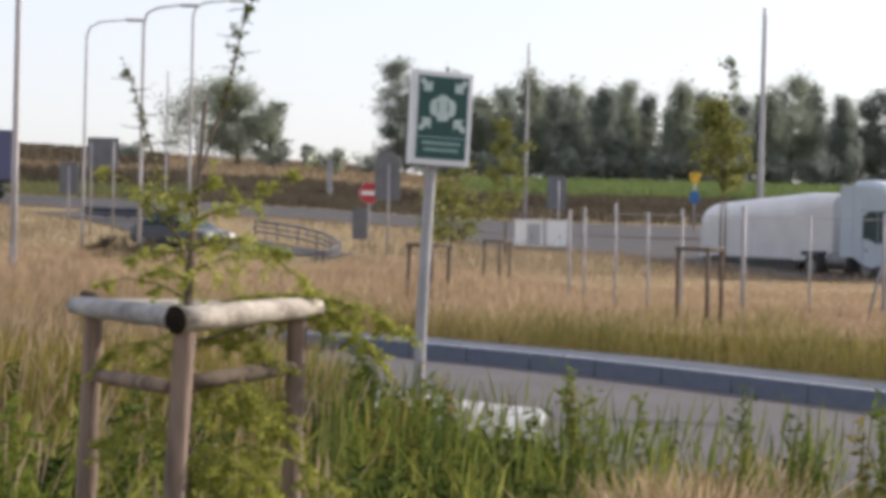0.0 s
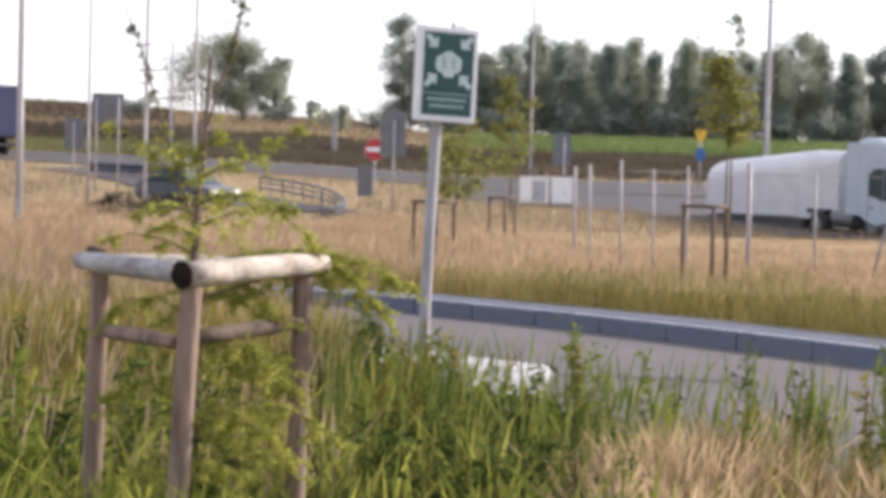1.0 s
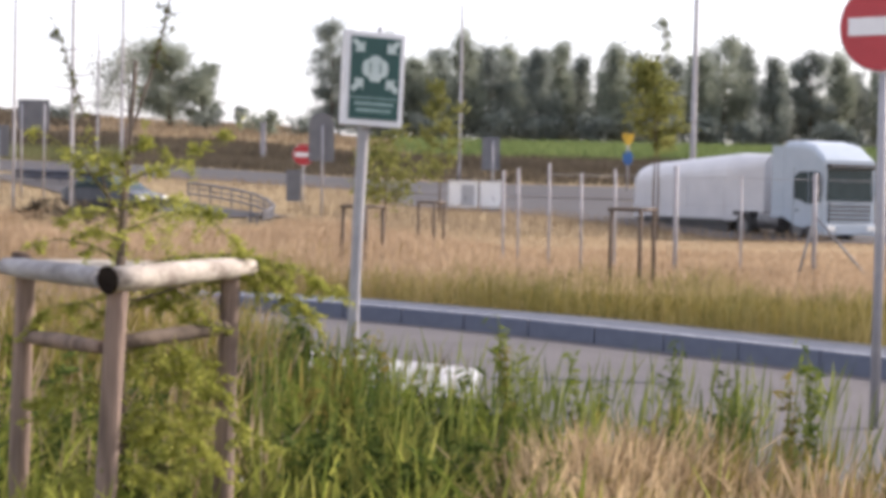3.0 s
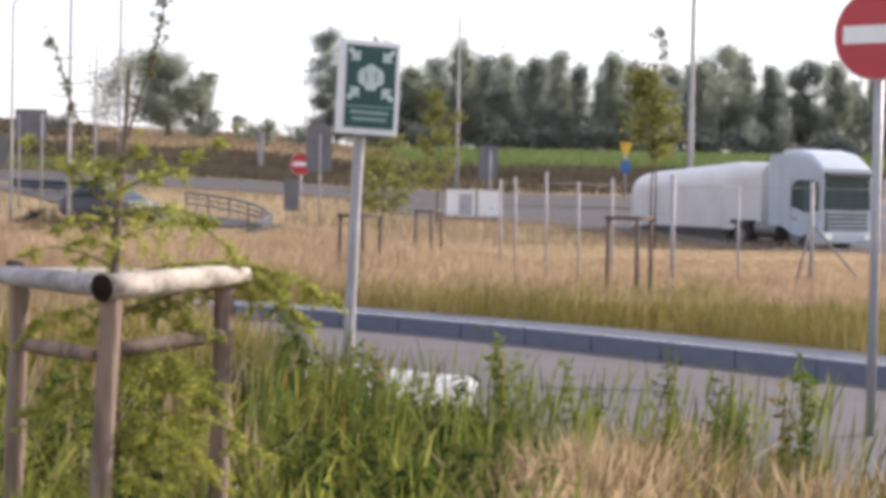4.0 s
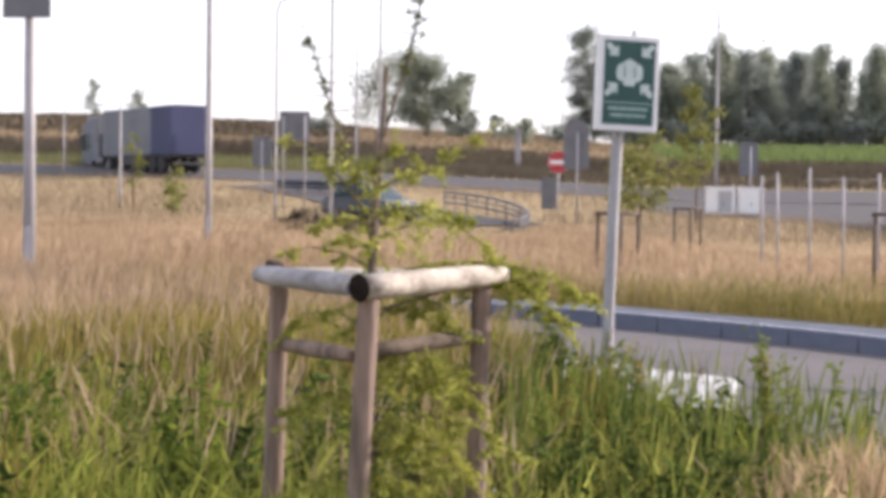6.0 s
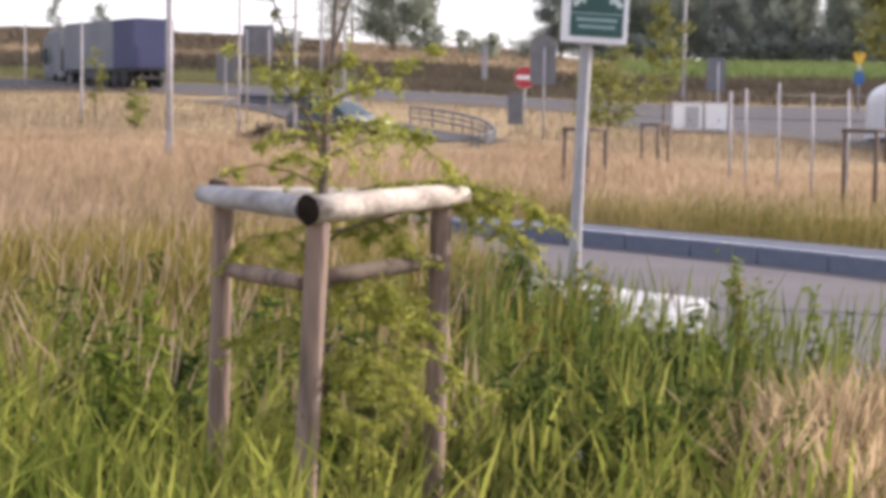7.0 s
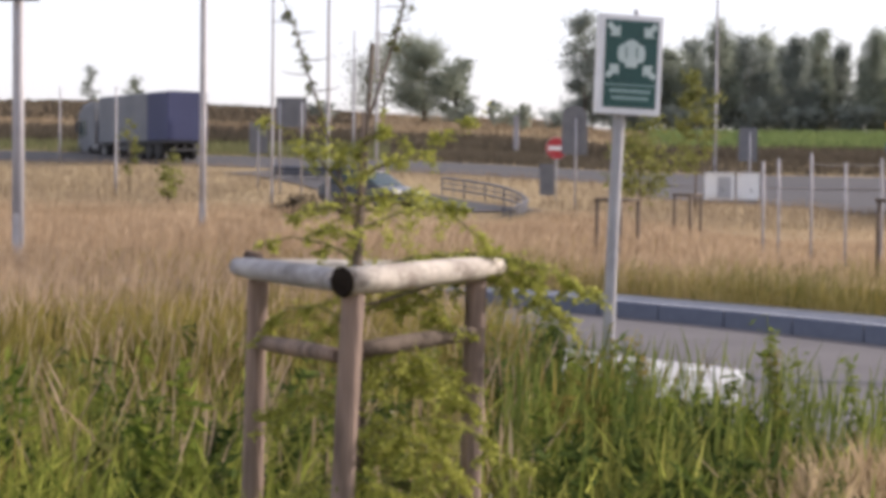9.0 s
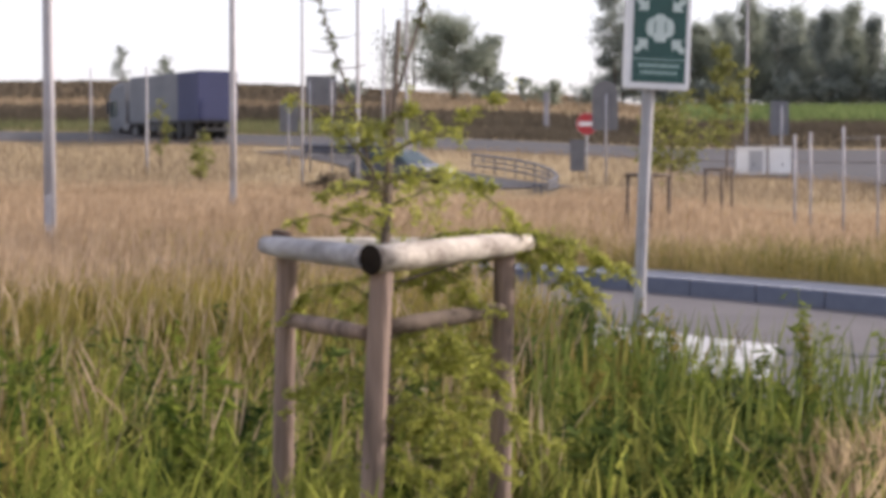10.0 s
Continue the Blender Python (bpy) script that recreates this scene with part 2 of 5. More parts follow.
def tube(points, radii, sides=10, bm=None, wobble=0.0, caps=True):
    """A tapered round bar along a line of points."""
    bm = bm or bmesh.new()
    pts = [Vector(p) for p in points]
    if not isinstance(radii, (list, tuple)):
        radii = [radii] * len(pts)
    rings = []
    for i, p in enumerate(pts):
        d = (pts[min(i + 1, len(pts) - 1)] - pts[max(i - 1, 0)]).normalized()
        side = d.cross(Vector((0, 1, 0.01)) if abs(d.y) < 0.9 else Vector((1, 0, 0))).normalized()
        up = side.cross(d)
        ring = []
        for k in range(sides):
            a = 2 * math.pi * k / sides
            r = radii[i] * (1 + wobble * noise.noise(Vector((p.x * 7 + math.cos(a), p.y * 7 + math.sin(a), p.z * 9))))
            ring.append(bm.verts.new(p + (side * math.cos(a) + up * math.sin(a)) * r))
        rings.append(ring)
    for a, b in zip(rings, rings[1:]):
        for k in range(sides):
            bm.faces.new((a[k], a[(k + 1) % sides], b[(k + 1) % sides], b[k])).smooth = True
    if caps:
        bm.faces.new(rings[0][::-1])
        bm.faces.new(rings[-1])
    return bm


def between(a, b, steps, bow=0.0):
    a, b = Vector(a), Vector(b)
    return [a.lerp(b, i / steps) + Vector((bow * math.sin(math.pi * i / steps), 0, bow * 0.5 * math.sin(2 * math.pi * i / steps))) for i in range(steps + 1)]


def prism(outline, depth, y=0.0):
    """A flat piece in the x-z plane, its face towards -y."""
    bm = bmesh.new()
    front = [bm.verts.new((x, y, z)) for x, z in outline]
    back = [bm.verts.new((x, y + depth, z)) for x, z in outline]
    bm.faces.new(front)
    bm.faces.new(back[::-1])
    n = len(front)
    for i in range(n):
        bm.faces.new((front[i], back[i], back[(i + 1) % n], front[(i + 1) % n]))
    bmesh.ops.recalc_face_normals(bm, faces=bm.faces[:])
    return bm


def disc(cx, cz, r, sides=24, sx=1.0):
    return [(cx + sx * r * math.cos(2 * math.pi * i / sides), cz + r * math.sin(2 * math.pi * i / sides)) for i in range(sides)]


def raw_mesh(name, verts, tris):
    me = bpy.data.meshes.new(name)
    me.vertices.add(len(verts))
    me.vertices.foreach_set("co", np.ascontiguousarray(verts, np.float32).ravel())
    me.loops.add(len(tris) * 3)
    me.loops.foreach_set("vertex_index", np.ascontiguousarray(tris, np.int32).ravel())
    me.polygons.add(len(tris))
    me.polygons.foreach_set("loop_start", np.arange(0, len(tris) * 3, 3, dtype=np.int32))
    me.update(calc_edges=True)
    return me


def blades(name, base, height, width, material, lean=0.35, head=0.0, parent=None, wind=(0.05, 0.0)):
    """Grass: every blade a bent, tapering strip; head widens its tip into an ear."""
    n = len(base)
    h, w = np.broadcast_to(height, n).copy(), np.broadcast_to(width, n).copy()
    a = rng.uniform(0, 2 * np.pi, n)
    amount = np.abs(rng.normal(0, lean, n)) * h
    off = np.stack([np.cos(a) * amount + wind[0] * h, np.sin(a) * amount + wind[1] * h], 1)
    f = rng.uniform(0, np.pi, n)
    side = np.stack([np.cos(f), np.sin(f), np.zeros(n)], 1)
    rows = []
    prof = [(0.0, 0.8), (0.4, 1.0), (0.75, 0.7)] if not head else [(0.0, 0.6), (0.70, 0.5), (0.84, 0.5 + head)]
    for s, k in prof:
        c = base + np.concatenate([off * s ** 2, (h * s * (1 - 0.12 * s))[:, None]], 1)
        rows += [c - side * (w * k / 2)[:, None], c + side * (w * k / 2)[:, None]]
    rows.append(base + np.concatenate([off * 1.0, (h * 0.9)[:, None]], 1))
    verts = np.stack(rows, 1).reshape(-1, 3)
    t = np.array([[0, 1, 3], [0, 3, 2], [2, 3, 5], [2, 5, 4], [4, 5, 6]])
    tris = (np.arange(n)[:, None, None] * 7 + t[None]).reshape(-1, 3)
    return link_mesh(name, raw_mesh(name, verts, tris), material, parent)


def leaf_cloud(name, centres, size, material, parent=None, long=1.6, droop=0.0, label=""):
    """Many small four-cornered, folded leaves at the given places."""
    n = len(centres)
    d = rng.normal(0, 1, (n, 3))
    d[:, 2] = d[:, 2] * 0.7 - droop
    d /= np.linalg.norm(d, axis=1)[:, None]
    e = np.cross(d, rng.normal(0, 1, (n, 3)))
    e /= np.linalg.norm(e, axis=1)[:, None] + 1e-9
    s = (np.broadcast_to(size, n) * rng.uniform(0.6, 1.35, n))[:, None]
    fold = np.cross(d, e) * s * 0.12
    verts = np.stack([centres - d * s * long / 2, centres + e * s * 0.5 + fold, centres + d * s * long / 2, centres - e * s * 0.5 + fold], 1).reshape(-1, 3)
    t = np.array([[0, 1, 2], [0, 2, 3]])
    tris = (np.arange(n)[:, None, None] * 4 + t[None]).reshape(-1, 3)
    return link_mesh(name, raw_mesh(name, verts, tris), material, parent, label)


# ---- ground ----
LEFT = ([0, 30, 45, 60, 80, 92, 112, 125, 140, 200, 260, 600, 3000], [0, 0, 0.05, 0.2, 1.1, 1.9, 3.4, 4.6, 5.6, 8.8, 9.6, 6, -30])
RIGHT = ([0, 30, 45, 60, 75, 86, 108, 120, 140, 160, 200, 260, 600, 3000], [0, 0, 0.0, 0.02, 0.5, 1.0, 2.7, 3.4, 4.9, 5.9, 6.6, 7, 5, -30])


def ground_z(x, y):
    s = np.clip((np.asarray(x, float) + 14) / 18, 0, 1)
    s = s * s * (3 - 2 * s)
    far = np.clip((np.asarray(x, float) + 60) / 40, 0, 1)
    le = np.interp(y, *LEFT) * (1.0 + 0.18 * (1 - far) * np.clip((np.asarray(y, float) - 110) / 60, 0, 1))
    return le * (1 - s) + np.interp(y, *RIGHT) * s


def grid_sheet(name, xs, ys, lift, material, kind="structure", label=""):
    gx, gy = np.meshgrid(xs, ys)
    gz = ground_z(gx, gy) + lift
    verts = np.stack([gx, gy, gz], -1).reshape(-1, 3)
    c, r = len(xs), len(ys)
    i = (np.arange(r - 1)[:, None] * c + np.arange(c - 1)[None]).ravel()
    tris = np.concatenate([np.stack([i, i + 1, i + c + 1], 1), np.stack([i, i + c + 1, i + c], 1)])
    ob = link_mesh(name, raw_mesh(name, verts, tris), material)
    return tagged(ob, label, "", "", kind)


tagged(grid_sheet("ground", np.concatenate([[-3000, -800, -300], np.arange(-160, 161, 4.0), [300, 800, 3000]]),
                  np.concatenate([[-3000, -300, -40, -10], np.arange(0, 261, 3.0), [300, 400, 600, 1200, 3000]]), 0.0, M["soil"]),
       "dry grassy ground with bare soil and straw", "ground")


def ribbon(name, left, right, lift, material, label, category="road", steps=6, thick=0.0):
    """A strip between two lines of (x, y), following the ground."""
    def dense(line):
        out = []
        for (ax, ay), (bx, by) in zip(line, line[1:]):
            out += [(ax + (bx - ax) * k / steps, ay + (by - ay) * k / steps) for k in range(steps)]
        return out + [line[-1]]
    a, b = dense(left), dense(right)
    across = 5
    bm = bmesh.new()
    rows = []
    for (ax, ay), (bx, by) in zip(a, b):
        row = []
        for k in range(across):
            x, y = ax + (bx - ax) * k / (across - 1), ay + (by - ay) * k / (across - 1)
            row.append(bm.verts.new((x, y, float(ground_z(x, y)) + lift)))
        rows.append(row)
    for r, q in zip(rows, rows[1:]):
        for k in range(across - 1):
            bm.faces.new((r[k], r[k + 1], q[k + 1], q[k]))
    bmesh.ops.recalc_face_normals(bm, faces=bm.faces[:])
    if thick:
        bmesh.ops.solidify(bm, geom=bm.faces[:], thickness=thick)
    for f in bm.faces:
        f.smooth = not thick
    return tagged(part(name, bm, material), label, category, "", "structure")


def offset(line, d):
    """The line moved sideways by d, to the left of its course."""
    out = []
    for i, (x, y) in enumerate(line):
        ax, ay = line[max(i - 1, 0)]
        bx, by = line[min(i + 1, len(line) - 1)]
        l = math.hypot(bx - ax, by - ay)
        out.append((x - (by - ay) / l * d, y + (bx - ax) / l * d))
    return out


KERB = [(-16, 22.9), (-9, 22.85), (-4.5, 22.7), (-2.2, 22.25), (-0.84, 21.45), (-0.11, 20.65), (0.89, 19.65), (1.51, 18.95), (2.07, 18.3), (2.58, 17.6), (3.1, 16.9), (3.6, 16.2), (4.1, 15.5), (6.2, 12.4), (8.0, 9.5), (10.0, 6.0), (13.0, 0.0), (16.0, -8.0), (18.0, -20.0), (19.0, -40.0)]
ribbon("road", offset(KERB, -0.06), offset(KERB, -7.2), 0.02, M["asphalt"], "grey worn asphalt bend of the service road")
ribbon("verge_slab", offset(KERB, 0.86), offset(KERB, 0.28), 0.19, M["paving"], "pale concrete strip behind the kerb", "kerb", 6, 0.16)
# dark strip laid in for the shadow of the grass on the soil
ribbon("shade_strip", offset(KERB, 1.38), offset(KERB, 0.88), 0.165, M["tar"], "dark strip for grass shadow on the soil between concrete and grass", "pavement")

ribbon("kerb_line", offset(KERB, 0.075), offset(KERB, 0.02), 0.2065, M["pale_line"], "thin uneven pale line along the kerb edge", "road marking")

# far carriageway, slip road and its continuation
FAR = [(-130, 112), (-60, 110), (-30, 104), (-12, 99), (4, 96), (20, 95), (45, 93), (90, 88), (140, 80)]
ribbon("far_road", offset(FAR, 4.6), offset(FAR, -4.6), 0.05, M["far_asphalt"], "far asphalt carriageway rising behind the dry grass")
SLIP = [(-20.8, 93.8), (-17.7, 90.5), (-14.3, 84.8), (-11.1, 77.8), (-8.1, 72.0), (-6.2, 69.5), (-4.9, 67.8)]
ribbon("slip_road", offset(SLIP, 2.2), offset(SLIP, -2.2), 0.06, M["far_asphalt"], "short asphalt slip road curving down from the carriageway")
ribbon("lorry_park", [(-1, 91.5), (6, 91.0), (14, 90), (30, 88), (60, 86)], [(1, 82), (8, 77), (12.5, 62), (30, 56), (60, 50)], 0.05, M["far_asphalt"], "grey asphalt lorry park behind a wire fence")

marks = [([(-0.6, 16.5), (0.98, 14.95)], [(-0.9, 13.6), (0.75, 12.6)], "worn white painted patch on the asphalt", "road marking", M["paint"], "road_marking"),
         ([(1.0, 14.5), (2.6, 14.25)], [(1.0, 14.28), (2.6, 14.10)], "dark tar joint across the asphalt", "tar joint", M["tar"], "tar_joint")]
for a, b, label, cat, mat, nm in marks:
    ribbon(nm, a, b, 0.026, mat, label, cat)

# ---- tree support frame and sapling ----
FRONT, BACKL, BACKR = (-0.803, 5.22), (-1.195, 5.72), (-0.492, 5.72)
support = thing("tree_support_frame", "round timber tree support frame, three stakes joined by weathered rails", "tree support", -0.83, 5.5, 0.0)


def rel(p):
    return (p[0] + 0.83, p[1] - 5.5, p[2])


for (x, y), lean, r in ((FRONT, -0.027, 0.0355), (BACKL, -0.012, 0.0345), (BACKR, -0.012, 0.035)):
    pts = [rel((x + lean * (1.30 - z) / 0.6, y, z)) for z in (-0.2, 0.2, 0.5, 0.8, 1.0, 1.15, 1.29, 1.335)]
    part("stake", tube(pts, [r * 1.05, r * 1.04, r * 1.03, r, r, r * 0.99, r * 0.97, r * 0.80], 14, wobble=0.10), M["wood"], support)
part("top_rail", tube([rel(p) for p in between((-1.262, 5.70, 1.31), (-0.85, 5.19, 1.302), 6)], [0.028, 0.034, 0.035, 0.035, 0.036, 0.036, 0.034], 14, wobble=0.08), M["shaded_rail"], support, "smooth weathered rail, coloured blue-grey for its shaded side")
part("stake_top", tube([rel((-1.205, 5.69, 1.335)), rel((-1.205, 5.69, 1.352)), rel((-1.204, 5.69, 1.358))], [0.033, 0.032, 0.024], 12, wobble=0.1), M["stubwood"], support, "dark brown sawn stake top")
front_rail = part("top_rail", tube([rel(p) for p in between((-0.825, 5.155, 1.298), (-0.418, 5.76, 1.322), 6)], [0.040, 0.042, 0.041, 0.039, 0.039, 0.036, 0.024], 14, wobble=0.08), M["railwood"], support)
part("top_rail", tube([rel(p) for p in between((-1.20, 5.765, 1.298), (-0.47, 5.765, 1.305), 6)], 0.033, 12, wobble=0.08), M["railwood"], support)
part("end_grain", tube([rel((-0.8287, 5.1494, 1.2977)), rel((-0.826, 5.1535, 1.298))], [0.040, 0.046], 14), M["endgrain"], front_rail, "dark sawn rail end")
# the right lower rail takes the dark bark colour to show it in shade
for a, b in (((-1.19, 5.70, 1.07), (-0.85, 5.24, 1.078)), ((-0.80, 5.24, 1.095), (-0.50, 5.70, 1.112))):
    part("lower_rail", tube([rel(p) for p in between(a, b, 4)], [0.022, 0.026, 0.027, 0.026, 0.022], 10, wobble=0.1), M["bark_and_shade" if b[0] > -0.6 or a[0] > -0.6 else "wood"], support)
part("tie", tube([rel(p) for p in between((-0.80, 5.30, 1.22), (-0.52, 5.68, 1.285), 6, -0.01)], 0.004, 6), M["bark_and_shade"], support, "thin dark twig tie")

sapling = thing("larch_sapling", "young larch sapling with thin arching shoots and fresh green needles", "tree", -0.83, 5.5, 0.0)
part("trunk", tube([(0.0, 0, -0.1), (-0.005, 0, 0.5), (0.0, 0.01, 1.0), (-0.015, 0, 1.25), (-0.004, 0, 1.45), (0.004, 0.01, 1.80)], [0.024, 0.022, 0.019, 0.017, 0.012, 0.006], 8, wobble=0.15), M["bark_and_shade"], sapling)
part("cane", tube([(-0.005, 0.03, -0.1), (-0.004, 0.03, 1.40), (0.010, 0.03, 1.7), (0.027, 0.03, 2.01)], 0.008, 6), M["cane"], sapling, "dark stick tied to the trunk")
# shoots: way points beside the trunk, leaf load, and spread
SHOOTS = [
    ([(0.0, 0, 1.40), (-0.07, 0.02, 1.60), (-0.115, 0.03, 1.75), (-0.165, 0.02, 1.90), (-0.205, 0.02, 2.03), (-0.245, 0.02, 2.13)], 190, 0.020),
    ([(-0.05, 0.02, 1.55), (-0.13, -0.02, 1.66), (-0.21, -0.05, 1.73), (-0.28, -0.05, 1.77)], 40, 0.024),
    ([(0.02, 0.03, 1.78), (0.055, 0.08, 1.92), (0.085, 0.12, 2.03), (0.11, 0.12, 2.14), (0.135, 0.12, 2.27), (0.175, 0.12, 2.38), (0.20, 0.12, 2.50)], 190, 0.018),
    ([(0.0, 0, 1.60), (0.08, -0.05, 1.64), (0.18, -0.09, 1.66), (0.28, -0.12, 1.72), (0.40, -0.12, 1.80)], 190, 0.026),
    ([(0.01, 0, 1.52), (0.08, -0.06, 1.545), (0.17, -0.10, 1.55), (0.26, -0.12, 1.53), (0.33, -0.12, 1.50)], 240, 0.030),
    ([(0.0, 0, 1.44), (0.10, 0.10, 1.49), (0.20, 0.16, 1.515), (0.28, 0.2, 1.47), (0.36, 0.2, 1.40), (0.40, 0.2, 1.33)], 260, 0.030),
    ([(-0.01, 0, 1.48), (-0.07, -0.06, 1.51), (-0.15, -0.10, 1.50), (-0.21, -0.12, 1.46)], 60, 0.026),
    ([(-0.01, 0, 1.40), (-0.06, 0.06, 1.43), (-0.13, 0.10, 1.44), (-0.20, 0.14, 1.40)], 110, 0.03),
    ([(0.0, 0, 1.66), (-0.04, -0.03, 1.70), (-0.10, -0.05, 1.70), (-0.15, -0.06, 1.67)], 24, 0.022),
    ([(0.0, 0, 1.70), (0.05, 0.03, 1.74), (0.09, 0.05, 1.74), (0.13, 0.05, 1.70)], 24, 0.022),
    ([(0.0, 0, 1.34), (-0.12, 0.10, 1.39), (-0.24, 0.12, 1.41), (-0.34, 0.14, 1.38)], 90, 0.03),
    ([(0.0, 0, 1.30), (0.14, 0.18, 1.35), (0.30, 0.30, 1.36), (0.46, 0.30, 1.345), (0.60, 0.25, 1.30), (0.70, 0.22, 1.24)], 620, 0.046),
    ([(0.0, 0, 1.24), (0.18, 0.20, 1.30), (0.36, 0.33, 1.31), (0.50, 0.34, 1.26), (0.60, 0.32, 1.14)], 520, 0.046),
    ([(0.0, 0, 1.18), (0.14, 0.05, 1.26), (0.24, 0.06, 1.21), (0.30, 0.06, 1.12)], 260, 0.04),
    ([(0.0, 0, 1.12), (-0.14, 0.08, 1.20), (-0.26, 0.14, 1.18), (-0.32, 0.16, 1.09)], 150, 0.035),
    ([(0.0, 0, 1.03), (0.12, -0.08, 1.10), (0.22, -0.12, 1.05), (0.28, -0.14, 0.94)], 300, 0.045),
    ([(0.0, 0, 0.96), (0.16, 0.04, 1.03), (0.28, 0.08, 0.97), (0.36, 0.08, 0.86)], 320, 0.045),
    ([(0.0, 0, 0.88), (-0.10, -0.06, 0.95), (-0.20, -0.08, 0.91), (-0.26, -0.10, 0.82)], 200, 0.045),
    ([(0.0, 0, 0.80), (0.10, -0.14, 0.88), (0.18, -0.20, 0.83), (0.24, -0.24, 0.72)], 320, 0.045),
    ([(0.0, 0, 0.80), (0.2, -0.1, 0.88), (0.36, -0.15, 0.85), (0.52, -0.18, 0.75)], 260, 0.04),
    ([(0.0, 0, 0.72), (0.16, 0.06, 0.79), (0.26, 0.08, 0.73), (0.32, 0.10, 0.62)], 320, 0.05),
    ([(0.0, 0, 0.63), (0.04, -0.16, 0.70), (0.10, -0.24, 0.67), (0.16, -0.3, 0.56)], 300, 0.05),
    ([(0.0, 0, 0.60), (-0.12, 0.04, 0.67), (-0.22, 0.06, 0.61), (-0.28, 0.06, 0.50)], 220, 0.05),
]


def along(pts, u):
    s = u * (len(pts) - 1)
    i = min(int(s), len(pts) - 2)
    return Vector(pts[i]).lerp(Vector(pts[i + 1]), s - i)


for pts, load, spread in SHOOTS:
    n = len(pts)
    load = int(load * 0.62) if 1.36 < pts[0][2] < 1.75 else load
    bm = tube(pts, [0.0055 * (1 - 0.75 * i / (n - 1)) for i in range(n)], 6)
    centres = []
    low = pts[0][2] < 1.36
    twigs = max(4, load // (13 if low else 18))
    for k in range(twigs):
        u = (k + rnd.random()) / twigs
        a = along(pts, u)
        ang = rnd.uniform(0, 2 * math.pi)
        ln = spread * (rnd.uniform(2.0, 4.6) if low else rnd.uniform(1.5, 4.2)) * (1.15 - 0.7 * u)
        b = a + Vector((math.cos(ang) * ln, math.sin(ang) * ln, rnd.uniform(-0.9, -0.1) * ln if low else rnd.uniform(-1.0, 0.25) * ln))
        tube([a, a.lerp(b, 0.5) + Vector((0, 0, ln * 0.15)), b], [0.0014, 0.0012, 0.0008], 4, bm=bm)
        for j in range(46 if low else 56):
            c = a.lerp(b, rnd.random() ** 0.8)
            centres.append(c + Vector([rnd.gauss(0, 0.0065 if low else 0.011) for _ in range(3)]))
    slim = pts[-1][2] > 1.95
    nodes = [0.30 + 0.7 * (k + rnd.random() * 0.5) / 11 for k in range(11)]
    if slim:
        centres = [c for c in centres if rnd.random() < 0.25 or c.z < 1.66]
    for j in range(load // 4 if low else load):
        c = along(pts, min(rnd.choice(nodes), 1.0) if slim else rnd.random())
        centres.append(c + Vector([rnd.gauss(0, spread * 0.42) for _ in range(3)]))
    if slim:
        for k in range(9):
            a = along(pts, 0.35 + 0.6 * k / 9)
            d = (1 if k % 2 else -1) * rnd.uniform(0.03, 0.085)
            tube([a, a + Vector((d * 0.6, 0.01, 0.004)), a + Vector((d, 0.0, rnd.uniform(-0.01, 0.012)))], [0.0022, 0.0016, 0.0009], 4, bm=bm)
    branch = part("branch", bm, M["green_twig"] if not slim else M["bark_and_shade"], sapling)
    tips = np.array([tuple(c) for c in centres if slim and c.z > 1.82]).reshape(-1, 3)
    if len(tips):
        leaf_cloud("shoot_leaves", tips, 0.011, M["shoot_leaf"], branch, 2.0, label="dull dark leaves of the upright shoot")
        centres = [c for c in centres if c.z <= 1.82]
    if not centres:
        continue
    leaf_cloud("needles", np.array([tuple(c) for c in centres]), 0.0085, M["larch"], branch, 2.6)

